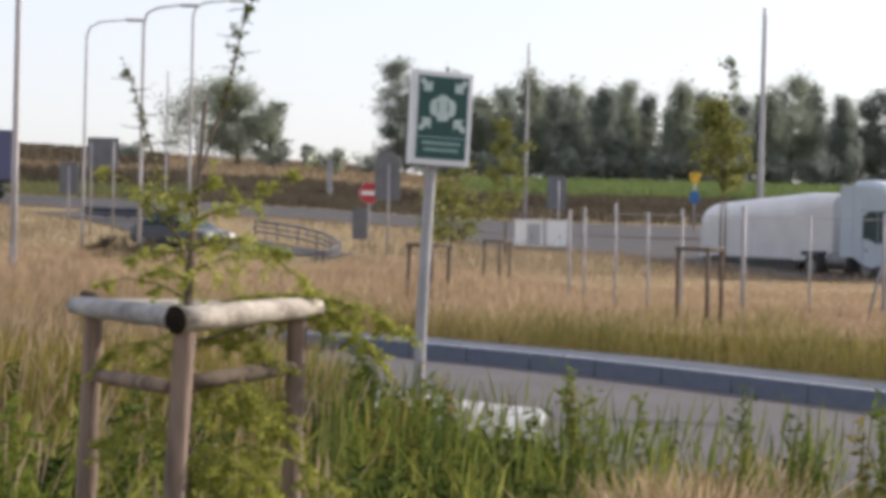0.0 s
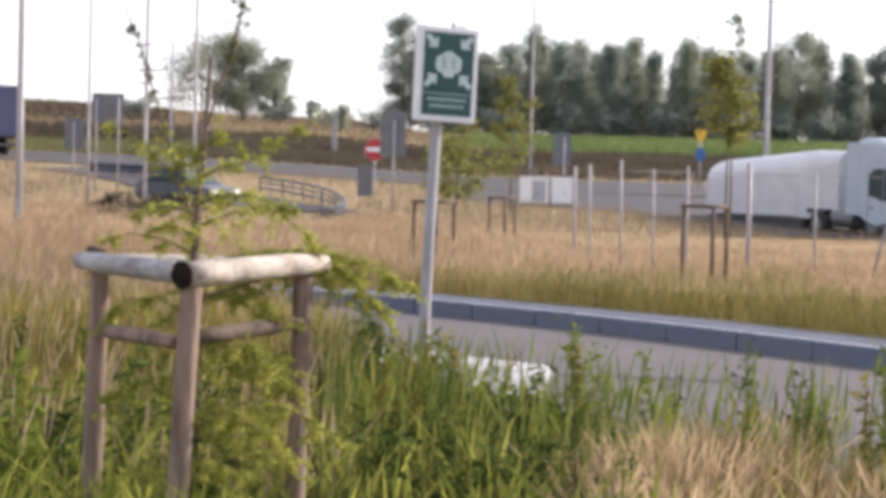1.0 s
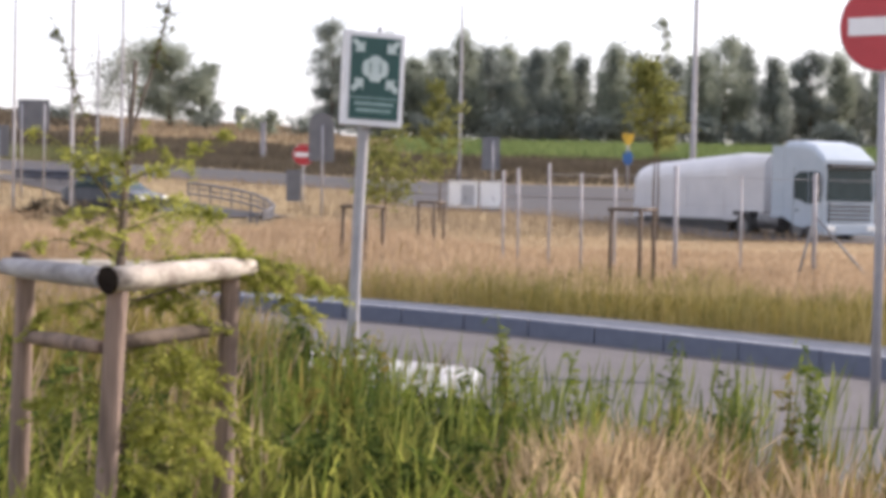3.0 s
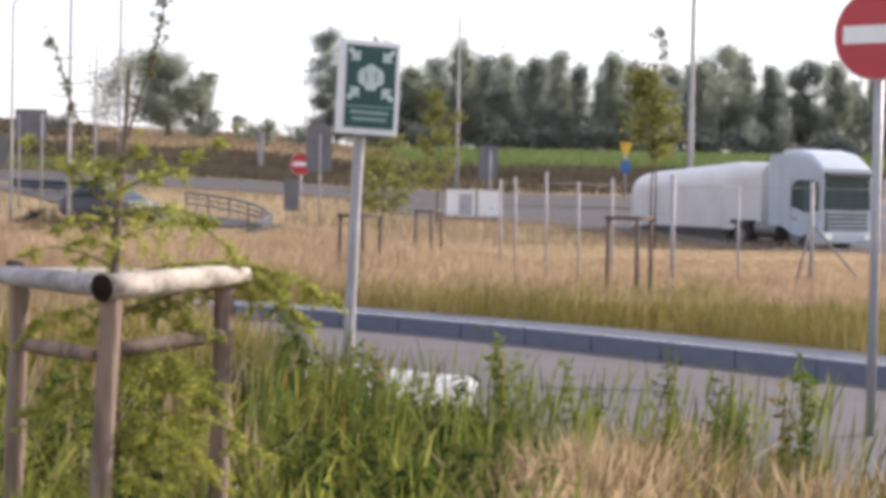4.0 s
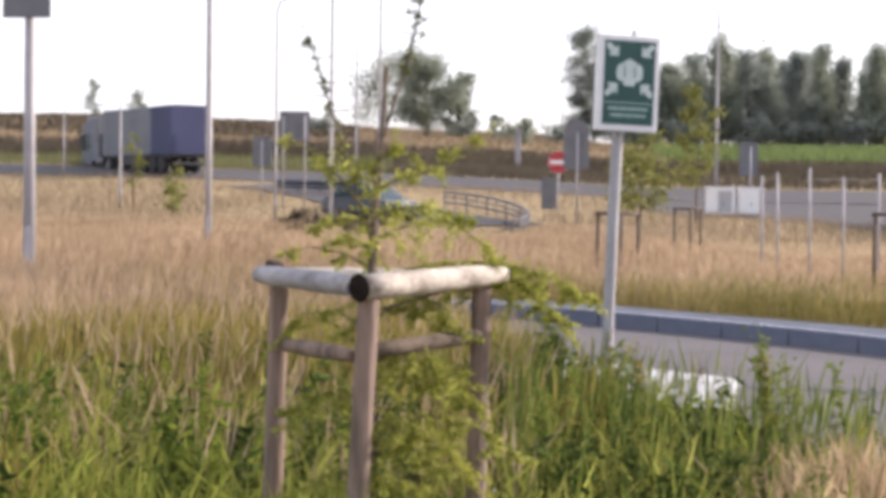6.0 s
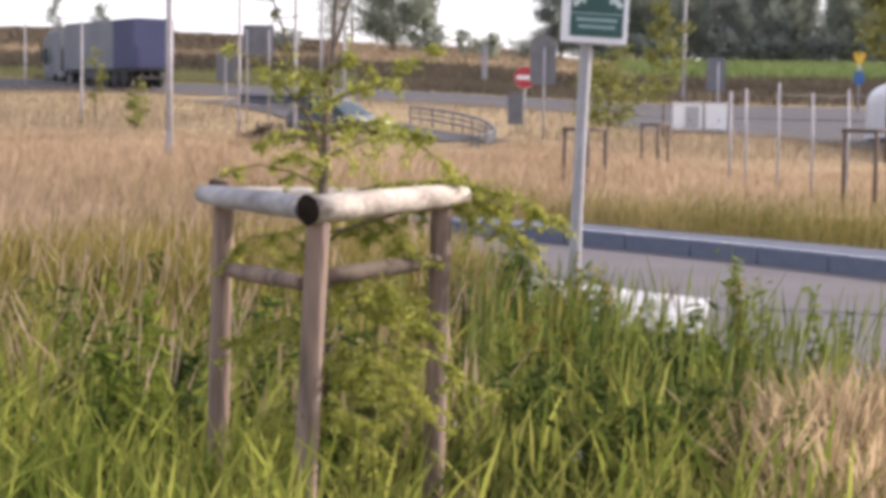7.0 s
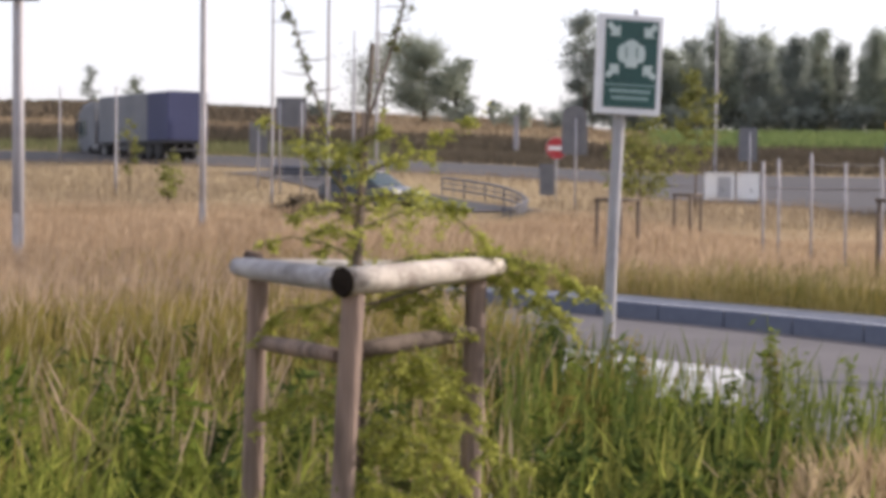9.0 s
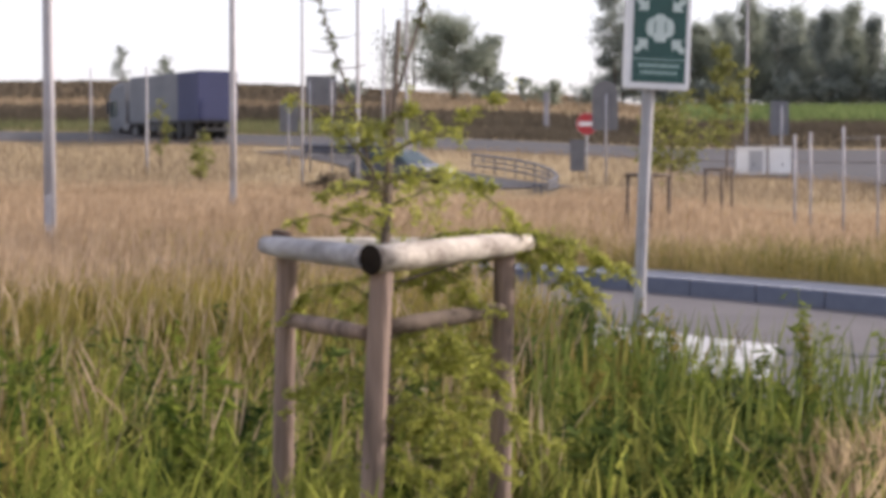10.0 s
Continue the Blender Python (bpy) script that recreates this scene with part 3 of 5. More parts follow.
# ---- assembly point sign ----
def assembly_sign():
    t = thing("assembly_point_sign", "green assembly point sign, white frame, on a grey pole", "sign", -0.145, 10.75, 0.0, 0)
    part("pole", tube([(0, 0, -0.3), (0.01, 0, 0.5), (0.03, 0, 1.3), (0.06, 0, 2.05), (0.075, 0, 2.45)], 0.036, 16), M["galv"], t)
    part("cap", tube([(0.152, -0.02, 2.60), (0.152, -0.02, 2.635)], 0.014, 8), M["galv"], t)
    W, H = 0.200, 0.298
    turn = Matrix.Translation((0.112, -0.05, 2.30)) @ Matrix.Rotation(radians(20), 4, "Z") @ Matrix.Rotation(radians(1.9), 4, "Y")

    def put(name, bm, mat, parent, label=""):
        bm.transform(turn)
        return part(name, bm, mat, parent, label)
    put("board", box(-W, W, -0.03, 0.05, -H, H, 0.008), M["white_plastic"], t, "white box frame")
    put("panel", box(-W + 0.033, W - 0.033, -0.034, -0.031, -H + 0.04, H - 0.034), M["sign_green"], t, "dark green printed face")
    for cx, cz, ang in ((-0.120, 0.210, 0), (0.120, 0.210, -90), (-0.120, -0.045, 90), (0.120, -0.045, 180)):
        # arrow towards the middle
        out = [(0.043, -0.043), (0.043, 0.026), (0.022, 0.005), (-0.020, 0.043), (-0.043, 0.020), (-0.005, -0.022), (-0.026, -0.043)]
        a = radians(ang)
        put("arrow", prism([(cx + x * math.cos(a) - z * math.sin(a), cz + x * math.sin(a) + z * math.cos(a)) for x, z in out], 0.002, -0.037), M["sign_pale"], t)
    crest = [(-0.086, 0.040), (-0.070, 0.016), (-0.040, 0.010), (-0.034, -0.016), (0.034, -0.016), (0.040, 0.010), (0.070, 0.016), (0.086, 0.040), (0.086, 0.090), (0.070, 0.118), (0.046, 0.122), (0.030, 0.140), (0.0, 0.150), (-0.030, 0.140), (-0.046, 0.122), (-0.070, 0.118), (-0.086, 0.090)]
    put("symbol", prism(crest, 0.002, -0.037), M["sign_pale"], t, "pale plain block symbol")
    for cx in (-0.033, 0.033):
        put("gap", prism([(cx - 0.004, 0.035), (cx + 0.004, 0.035), (cx + 0.004, 0.105), (cx - 0.004, 0.105)], 0.002, -0.0385), M["sign_green"], t)
    put("rule", prism([(-0.165, -0.118), (0.165, -0.118), (0.165, -0.125), (-0.165, -0.125)], 0.002, -0.037), M["sign_dim"], t)
    for cz, half in ((-0.158, 0.130), (-0.200, 0.115)):
        x = -half
        while x < half:
            w = rnd.uniform(0.012, 0.03)
            put("text_bar", prism([(x, cz - 0.010), (min(x + w, half), cz - 0.010), (min(x + w, half), cz + 0.010), (x, cz + 0.010)], 0.002, -0.037), M["sign_dim"], t)
            x += w + 0.004
    return t


assembly_sign()


# ---- round no-entry signs ----
def no_entry(x, y, zc, r, yaw, base, label):
    t = thing("no_entry_sign", label, "road sign", x, y, base, yaw)
    z = zc - base
    part("pole", tube([(0, 0.03, -0.3), (0, 0.03, z * 0.5), (0, 0.03, z + r * 0.8)], 0.034, 12), M["galv"], t)
    part("disc", prism(disc(0, z, r, 40), 0.012, -0.022), M["sign_red"], t, "red disc")
    part("rim", prism(disc(0, z, r + 0.012, 40), 0.02, -0.008), M["sign_white"], t)
    part("bar", prism([(-r * 0.80, z - r * 0.2), (r * 0.80, z - r * 0.2), (r * 0.80, z + r * 0.2), (-r * 0.80, z + r * 0.2)], 0.004, -0.027), M["sign_white"], t, "white bar")
    return t


no_entry(3.47, 11.5, 2.80, 0.31, -38, 0.0, "red no-entry sign with a white bar on a grey pole")
no_entry(-3.29, 76.0, 3.13, 0.47, 4, 0.6, "distant red no-entry sign standing in dry grass")


# ---- sign boards seen from behind, route signs ----
def back_sign(name, x, y, z0, z1, w, label, rounded=False, poles=(0.0,), yaw=0, mat="sign_grey"):
    base = float(ground_z(x, y))
    t = thing(name, label, "road sign", x, y, base, yaw, "road signs seen from behind")
    a, b = z0 - base, z1 - base
    if rounded:
        out = [(-w, a), (w, a), (w, b - w)] + [(w * math.cos(k * math.pi / 12), b - w + w * math.sin(k * math.pi / 12)) for k in range(1, 12)] + [(-w, b - w)]
    else:
        out = [(-w, a), (w, a), (w, b), (-w, b)]
    part("panel", prism(out, 0.04, -0.06), M[mat], t)
    for k in (0.25, 0.75):
        part("brace", box(-w * 0.9, w * 0.9, -0.02, 0.0, a + (b - a) * k - 0.03, a + (b - a) * k + 0.03), M["lampsteel"], t)
    for p in poles:
        part("pole", tube([(p, -0.11, -0.2), (p, -0.11, a), (p, -0.11, b - 0.2 if not rounded else b - w)], 0.05, 8), M["lampsteel"], t)
    return t


back_sign("direction_sign", -15.35, 77, 4.0, 5.35, 0.70, "dark grey back of a square direction sign on two poles", False, (-0.5, 0.5))
back_sign("direction_sign", -17.5, 80, 2.85, 4.3, 0.45, "dark grey back of a low sign board by the road", False, (0.0,))
back_sign("route_sign", -2.31, 70, 2.75, 4.75, 0.52, "tall dark grey sign back with a rounded top", True, (0.05,))
back_sign("lane_sign", 5.6, 85, 2.75, 4.40, 0.45, "narrow dark grey sign back behind white cabinets", False, (0.1,))
back_sign("shield_board", -3.72, 76.5, 1.05, 2.45, 0.33, "dark grey low marker board beside the no-entry sign", False, ())
ys = thing("warning_sign", "small yellow warning sign above a blue sign on one pole", "road sign", 14.2, 97, float(ground_z(14.2, 97)))
zb = float(ground_z(14.2, 97))
part("pole", tube([(0, 0.05, -0.2), (0, 0.05, 2), (0, 0.05, 5.1 - zb)], 0.05, 8), M["lampsteel"], ys)
part("triangle", prism([(-0.36, 5.15 - zb), (0.36, 5.15 - zb), (0.26, 4.75 - zb), (0.1, 4.5 - zb), (-0.1, 4.5 - zb), (-0.26, 4.75 - zb)], 0.03, -0.03), M["sign_yellow"], ys, "yellow plate")
part("plate", prism(disc(0, 3.75 - zb, 0.40, 20, 0.75), 0.03, -0.03), M["sign_blue"], ys, "round blue plate")


mk = thing("marker_post", "pale square marker post at the far field edge", "post", -7.7, 115, float(ground_z(-7.7, 115)))
mz = 6.05 - float(ground_z(-7.7, 115))
part("shaft", box(-0.17, 0.17, -0.15, 0.15, -0.2, mz - 0.12, 0.02), M["post_steel"], mk)
part("cap", box(-0.21, 0.21, -0.19, 0.19, mz - 0.118, mz, 0.03), M["post_steel"], mk)


# ---- lamp posts ----
def lamp_post(x, y, r, height, arm=0.0, side=1, top_box=False):
    z = float(ground_z(x, y))
    t = thing("street_lamp", "tall thin grey steel street lamp post standing in grass", "street lamp", x, y, z, 0, "street lamps")
    pts = [(0, 0, -0.3), (0, 0, height * 0.3), (0, 0, height * 0.7), (0, 0, height - 0.5)]
    rad = [r, r * 0.9, r * 0.75, r * 0.62]
    if arm:
        pts += [(side * 0.12, 0, height - 0.12), (side * 0.5, 0, height + 0.08), (side * arm, 0, height + 0.2)]
        rad += [r * 0.55, r * 0.5, r * 0.45]
    else:
        pts += [(0, 0, height)]
        rad += [r * 0.6]
    part("post", tube(pts, rad, 12), M["lampsteel"], t)
    part("door", box(-r * 0.5, r * 0.5, -r * 1.06, -r * 0.9, 0.6, 1.1, 0.004), M["lampsteel"], t)
    if arm:
        ax = side * arm
        part("lamp_head", box(min(ax, ax + side * 0.7), max(ax, ax + side * 0.7), -0.13, 0.13, height + 0.14, height + 0.24, 0.03), M["lampsteel"], t)
    if top_box:
        part("plate", box(-0.33, 0.33, -0.15, -0.11, 3.92, 4.75, 0.01), M["sign_grey"], t, "dark plate near the top")
    return t


lamp_post(-8.15, 22.5, 0.085, 9.0, 0, 1, True)
lamp_post(-8.8, 35.0, 0.08, 9.0)
lamp_post(-13.9, 66.0, 0.065, 8.7, 1.5)
lamp_post(-11.0, 62.0, 0.08, 9.0, 1.3)
lamp_post(-11.3, 76.0, 0.08, 10.4, 1.6)
lamp_post(-16.9, 104.0, 0.08, 8.0)
lamp_post(-22.9, 75.0, 0.075, 4.8)
lamp_post(-34.0, 100.0, 0.075, 4.5)
lamp_post(4.75, 100.0, 0.10, 10.5)
lamp_post(15.7, 85.0, 0.16, 12.0)

# ---- white cabinets ----
for x0, x1, label in ((3.40, 4.72, "white street cabinet with a grey door beside the lorry park"), (4.90, 5.85, "plain white street cabinet beside the lorry park")):
    zb = float(ground_z(4.4, 81))
    t = thing("street_cabinet", label, "cabinet", (x0 + x1) / 2, 81, zb, 0, "street cabinets")
    h = (x1 - x0) / 2
    part("body", box(-h, h, -0.3, 0.3, -0.1, 2.12 - zb, 0.03), M["cabinet"], t)
    part("plinth", box(-h - 0.03, h + 0.03, -0.33, 0.33, -0.15, 0.12, 0.01), M["paving"], t)
    part("roof", box(-h - 0.04, h + 0.04, -0.36, 0.36, 2.121 - zb, 2.17 - zb, 0.012), M["cabinet"], t)
    d = part("door", box(-h * 0.15 if h > 0.55 else -h * 0.8, h * 0.8, -0.335, -0.302, 0.2, 1.98 - zb, 0.008), M["cabinet_grey" if h > 0.55 else "cabinet"], t)
    part("handle", box(0.1, 0.14, -0.36, -0.337, 0.5, 0.65, 0.004), M["dark_metal"], d)

# ---- wire fence round the lorry park ----
FENCE = [(2.35, 31.5), (2.75, 33), (3.25, 32.0), (3.86, 32.0), (4.5, 32.0), (5.65, 32.0), (6.9, 32.0), (8.3, 32.0), (9.7, 32.0), (11.1, 32.0)]
fence = thing("fence", "wire fence on grey steel posts with a diagonal corner brace", "fence", 2.4, 32.0, 0.0)
for i, (x, y) in enumerate(FENCE):
    r = 0.045 if i in (5, 7) else 0.024
    part("post", tube([(x - 2.4, y - 32.0, -0.3), (x - 2.4, y - 32.0, 1.0), (x - 2.4 - 0.015, y - 32.0, 2.02 + 0.08 * (i % 3))], r, 8), M["post_steel"], fence)
for x, s in ((8.3, 1), (8.3, -0.28)):
    part("brace", tube([(x - 2.4 + 0.05 * s, 0, 1.25), (x - 2.4 + 1.35 * s, 0.0, -0.2)], 0.026, 8), M["dull_steel"], fence)
for z in (0.25, 0.85, 1.45, 1.98):
    for (ax, ay), (bx, by) in zip(FENCE[2:], FENCE[3:]):
        part("wire", tube([(ax - 2.4, ay - 32.0 - 0.03, z), ((ax + bx) / 2 - 2.4, -0.03, z - 0.015), (bx - 2.4, by - 32.0 - 0.03, z)], 0.0015 if z < 1.9 else 0.006, 6), M["dull_steel" if z < 1.9 else "galv"], fence)


# ---- distant young trees in stake frames ----
def far_frame(x, y, w, h, label):
    t = thing("tree_support_frame", label, "tree support", x, y, float(ground_z(x, y)), 0, "distant tree supports")
    for px, py in ((-w, 0.1), (w, 0.1), (0.05, -0.4)):
        part("stake", tube([(px, py, -0.2), (px * 1.01, py, h * 0.5), (px * 0.98, py, h)], 0.034, 8, wobble=0.1), M["bark_and_shade"], t)
    for (ax, ay), (bx, by) in (((-w * 1.15, 0.1), (w * 1.15, 0.1)), ((-w, 0.1), (0.05, -0.4)), ((0.05, -0.4), (w, 0.1))):
        part("rail", tube([(ax, ay, h - 0.03), ((ax + bx) / 2, (ay + by) / 2, h - 0.025), (bx, by, h - 0.03)], 0.032, 8), M["bark_and_shade"], t)
    return t


far_frame(4.1, 27.0, 0.345, 1.41, "timber tree support frame standing beyond the kerb")
far_frame(-0.22, 28.0, 0.33, 1.36, "timber tree support frame behind the sign pole")
far_frame(1.28, 40.0, 0.30, 1.38, "small far timber tree support frame in dry grass")


# ---- trees ----
def tree(name, x, y, h, radius, leaf, label, n=2600, leaf_size=0.30, bare=0.18, shape="oval", trunk=0.16, group="", lean=0.0, gaps=0.45, seed=0, lift=0.0):
    z = float(ground_z(x, y)) + lift
    q = random.Random(seed * 97 + 5)
    t = thing(name, label, "tree", x, y, z, q.uniform(0, 360), group)
    top = h * 0.93
    line = [(0, 0, -0.3), (lean * 0.2, 0, h * 0.25), (lean * 0.5 + q.uniform(-0.1, 0.1), 0, h * 0.55), (lean, q.uniform(-0.1, 0.1), top)]
    bm = tube(line, [trunk, trunk * 0.8, trunk * 0.5, trunk * 0.1], 8, wobble=0.15)
    centres, limbs = [], max(12, int(h * 3.2))
    for k in range(limbs):
        u = bare + (1 - bare) * (k + q.random()) / limbs
        c = along(line, 0.1 + 0.9 * u)
        v = (u - bare) / (1 - bare)
        if shape == "oval":
            reach = radius * math.sqrt(max(0.02, 1 - (2 * v - 0.85) ** 2 / 1.35))
        elif shape == "spire":
            reach = radius * (1.02 - v) ** 0.7 * min(1, 0.5 + v * 4)
        else:
            reach = radius * (0.5 + 0.5 * q.random())
        reach *= q.uniform(0.6, 1.15)
        a = q.uniform(0, 2 * math.pi)
        e = c + Vector((math.cos(a) * reach, math.sin(a) * reach, reach * q.uniform(0.15, 0.75)))
        m = c.lerp(e, 0.5) + Vector((0, 0, reach * 0.1))
        tube([c, m, e], [trunk * 0.35 * (1 - v * 0.6), trunk * 0.2, trunk * 0.06], 5, bm=bm)
        size = radius * q.uniform(0.20, 0.36)
        cnt = int(n / limbs * q.uniform(0.5, 1.5))
        for _ in range(cnt):
            s = c.lerp(e, q.uniform(gaps, 1.08))
            g = Vector((q.gauss(0, 1), q.gauss(0, 1), q.gauss(0, 1.25 if shape == "spire" else 0.85)))
            centres.append(tuple(s + g * size * 0.62))
    part("trunk", bm, M["bark_and_shade"], t)
    leaf_cloud("crown", np.array(centres), leaf_size, M[leaf], t, 1.5)
    return t


ROW = [(-4.9, 12.8, 2.2, "hazed_dark"), (-2.0, 11.6, 2.4, "hazed_dark"), (0.6, 12.0, 2.0, "hazed_dark"), (3.6, 9.6, 2.2, "hazed_mid"), (6.2, 10.2, 2.0, "hazed_dark"), (8.6, 12.4, 2.3, "hazed_mid"),
       (11.4, 11.2, 2.4, "hazed_dark"), (13.6, 11.6, 2.3, "hazed_mid"), (16.2, 10.8, 2.2, "hazed_dark"), (18.7, 11.8, 1.9, "hazed_mid"), (21.3, 10.6, 2.1, "hazed_dark"), (24.0, 11.4, 2.2, "hazed_mid"),
       (26.6, 11.0, 2.1, "hazed_dark"), (29.2, 9.8, 2.0, "hazed_dark"), (33.0, 10.6, 2.2, "hazed_mid"), (36.0, 12.9, 2.4, "hazed_mid"), (38.9, 12.2, 2.0, "hazed_dark"), (40.4, 10.6, 1.7, "hazed_dark"),
       (45.2, 11.4, 2.0, "hazed_dark"), (48.9, 11.6, 2.2, "hazed_mid"), (52.6, 11.0, 2.2, "hazed_mid"), (56.0, 11.6, 2.4, "hazed_dark"), (60.0, 11.4, 2.4, "hazed_mid")]
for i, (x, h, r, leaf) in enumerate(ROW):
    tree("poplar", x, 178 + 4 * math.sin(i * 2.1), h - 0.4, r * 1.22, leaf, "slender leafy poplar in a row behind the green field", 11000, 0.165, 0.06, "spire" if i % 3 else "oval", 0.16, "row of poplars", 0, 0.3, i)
for i in range(25):
    px = -4.5 + 2.65 * i + rnd.uniform(-0.6, 0.6)
    if 41.0 < px < 45.2:
        continue
    tree("poplar", px, 192 + 2 * math.sin(i * 1.7), 8.0 + 3.6 * rnd.random(), 2.3, "hazed_mid" if i % 2 else "hazed_dark", "leafy poplar in the second row behind the green field", 7000, 0.18, 0.03, "spire" if i % 2 else "oval", 0.15, "row of poplars", 0, 0.2, 120 + i)
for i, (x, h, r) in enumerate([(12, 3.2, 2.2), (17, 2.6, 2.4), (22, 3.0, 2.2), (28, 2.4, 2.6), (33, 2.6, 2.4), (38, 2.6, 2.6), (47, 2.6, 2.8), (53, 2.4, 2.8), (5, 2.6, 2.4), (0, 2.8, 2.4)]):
    tree("bush", x, 172, h, r, "hazed_dark", "low dark bush at the foot of the poplars", 1100, 0.3, 0.0, "oval", 0.08, "bushes under the poplars", 0, 0.2, 40 + i)
tree("lone_tree", -19.9, 165, 8.1, 3.5, "hazed_mid", "broad dark green field tree with an uneven crown", 14000, 0.17, 0.10, "oval", 0.28, "", 0.3, 0.2, 60)
tree("lone_tree", -17.2, 168, 6.6, 2.0, "hazed_mid", "smaller leafy tree leaning against the broad one", 3600, 0.22, 0.1, "oval", 0.15, "", 0.2, 0.25, 61)
tree("hazy_tree", -28.2, 195, 8.2, 4.3, "hazed_pale", "thin-leaved tree on the far field edge, leaf colour paled for haze", 4400, 0.2, 0.06, "oval", 0.14, "", 0, 0.45, 62)
for i, (x, y, h, r) in enumerate([(-13.2, 165, 2.4, 0.9), (-9.3, 150, 2.2, 1.0), (-7.2, 160, 1.6, 1.6), (-5.4, 160, 1.5, 1.3), (-61, 190, 4.6, 1.2), (-56, 190, 3.4, 1.1), (-31, 170, 1.6, 1.5), (-11, 160, 1.3, 1.8), (-16, 165, 1.6, 2.0), (-36, 180, 1.2, 1.6)]):
    tree("field_shrub", x, y, h, r, "hazed_mid" if i % 2 else "hazed_dark", "small shrub on the edge of the far field", 500, 0.22, 0.1, "oval", 0.06, "field shrubs", 0, 0.3, 70 + i)
tree("birch", 2.55, 70, 6.1, 0.9, "tree_lime", "slender yellow-green young tree before the dark poplars", 1500, 0.11, 0.30, "oval", 0.05, "young roadside trees", 0.1, 0.3, 81)
tree("birch", 0.2, 45, 3.1, 1.05, "tree_lime", "young yellow-green tree behind the sign pole", 1500, 0.08, 0.36, "oval", 0.035, "young roadside trees", 0.0, 0.3, 82)
tree("birch", 9.75, 60, 6.6, 1.15, "tree_lime", "young yellow-green tree with a thin open top", 2400, 0.11, 0.56, "oval", 0.05, "young roadside trees", 0.1, 0.3, 83)
tree("birch", 9.95, 60.3, 8.4, 0.45, "hazed_mid", "thin young tree with a sparse bare tip", 350, 0.12, 0.62, "oval", 0.04, "young roadside trees", 0.0, 0.3, 84)
for i, (x, y, h) in enumerate([(-22.0, 74, 3.6), (-19.5, 72, 2.0), (-18, 66, 1.4)]):
    tree("roadside_sapling", x, y, h, 0.5, "tree_lime", "thin roadside sapling with sparse leaves", 300, 0.10, 0.25, "oval", 0.03, "roadside saplings", 0, 0.3, 90 + i)

for i, (x, y, h, r) in enumerate([(-11.0, 60.0, 0.75, 0.75), (-9.3, 56.0, 0.7, 0.7), (-12.3, 62, 0.6, 0.6)]):
    tree("dry_shrub", x, y, h, r, "crop_brown", "low brown shrub in the dry grass", 500, 0.07, 0.0, "oval", 0.03, "dry shrubs", 0, 0.2, 140 + i)

# ---- guard rail by the slip road ----
rail = thing("guard_rail", "grey steel guard rail ending in a bend by the slip road", "guard rail", -5.0, 58, 0.0)
GR = [(-8.7, 79.2), (-7.4, 77.2), (-6.2, 74.8), (-5.1, 71.8), (-4.4, 69.2), (-4.0, 67.0), (-4.2, 64.5), (-4.7, 63.5)]
DROP = [0, 0, 0, 0.03, 0.12, 0.25, 0.36, 0.42]
for zz, rr in ((0.80, 0.06), (0.56, 0.04), (0.32, 0.05)):
    part("beam", tube([(x + 5, y - 58, float(ground_z(x, y)) + zz - DROP[i] * (zz / 0.80)) for i, (x, y) in enumerate(GR)], rr, 8), M["rail_steel"], rail)
for i in range(15):
    s = i / 15
    p = along([(x, y, d) for (x, y), d in zip(GR, DROP)], s)
    z = float(ground_z(p.x, p.y))
    w = 0.035 if i % 2 == 0 else 0.018
    part("post", box(p.x + 5 - w, p.x + 5 + w, p.y - 58 + 0.02, p.y - 58 + 0.08, z - 0.2, z + 0.78 - p.z * 0.95), M["rail_steel"], rail)

# low barrier beside the far carriageway
barrier = thing("guard_rail", "dark blue-grey steel barrier beside the far road", "guard rail", -16.5, 88, 0.0)
BR = [(-18.6, 88.6), (-17.4, 88.2), (-16.2, 88.0), (-15.0, 87.7), (-13.8, 87.4)]
for zz in (0.60, 0.34):
    part("beam", tube([(x + 16.5, y - 88, float(ground_z(x, y)) + zz) for x, y in BR], 0.13, 8), M["rail_steel"], barrier)
for x, y in BR:
    z = float(ground_z(x, y))
    part("post", box(x + 16.5 - 0.05, x + 16.5 + 0.05, y - 88 + 0.14, y - 88 + 0.22, z - 0.2, z + 0.66), M["rail_steel"], barrier)


# ---- vehicles ----
def wheel(x, y, r, w, parent):
    t = part("wheel", tube([(x - w / 2, y, r), (x - w / 2 + 0.04, y, r), (x + w / 2 - 0.04, y, r), (x + w / 2, y, r)], [r * 0.9, r, r, r * 0.9], 24), M["rubber"], parent)
    part("rim", tube([(x - w / 2 - 0.015, y, r), (x + w / 2 + 0.015, y, r)], r * 0.56, 16), M["rim"], t)


def loft(sections, bm=None):
    """Closed outlines of equal length, one after another, skinned and capped."""
    bm = bmesh.new()
    rings = [[bm.verts.new(p) for p in s] for s in sections]
    n = len(rings[0])
    for a, b in zip(rings, rings[1:]):
        for k in range(n):
            bm.faces.new((a[k], a[(k + 1) % n], b[(k + 1) % n], b[k]))
    bm.faces.new(rings[0])
    bm.faces.new(rings[-1][::-1])
    bmesh.ops.recalc_face_normals(bm, faces=bm.faces[:])
    return bm


def round_box_outline(w, z0, z1, r, y):
    out = [(-w, y, z0), (w, y, z0)]
    for k in range(7):
        a = k * math.pi / 12
        out.append((w - r + r * math.cos(a), y, z1 - r + r * math.sin(a)))
    for k in range(7):
        a = math.pi / 2 + k * math.pi / 12
        out.append((-w + r + r * math.cos(a), y, z1 - r + r * math.sin(a)))
    return out


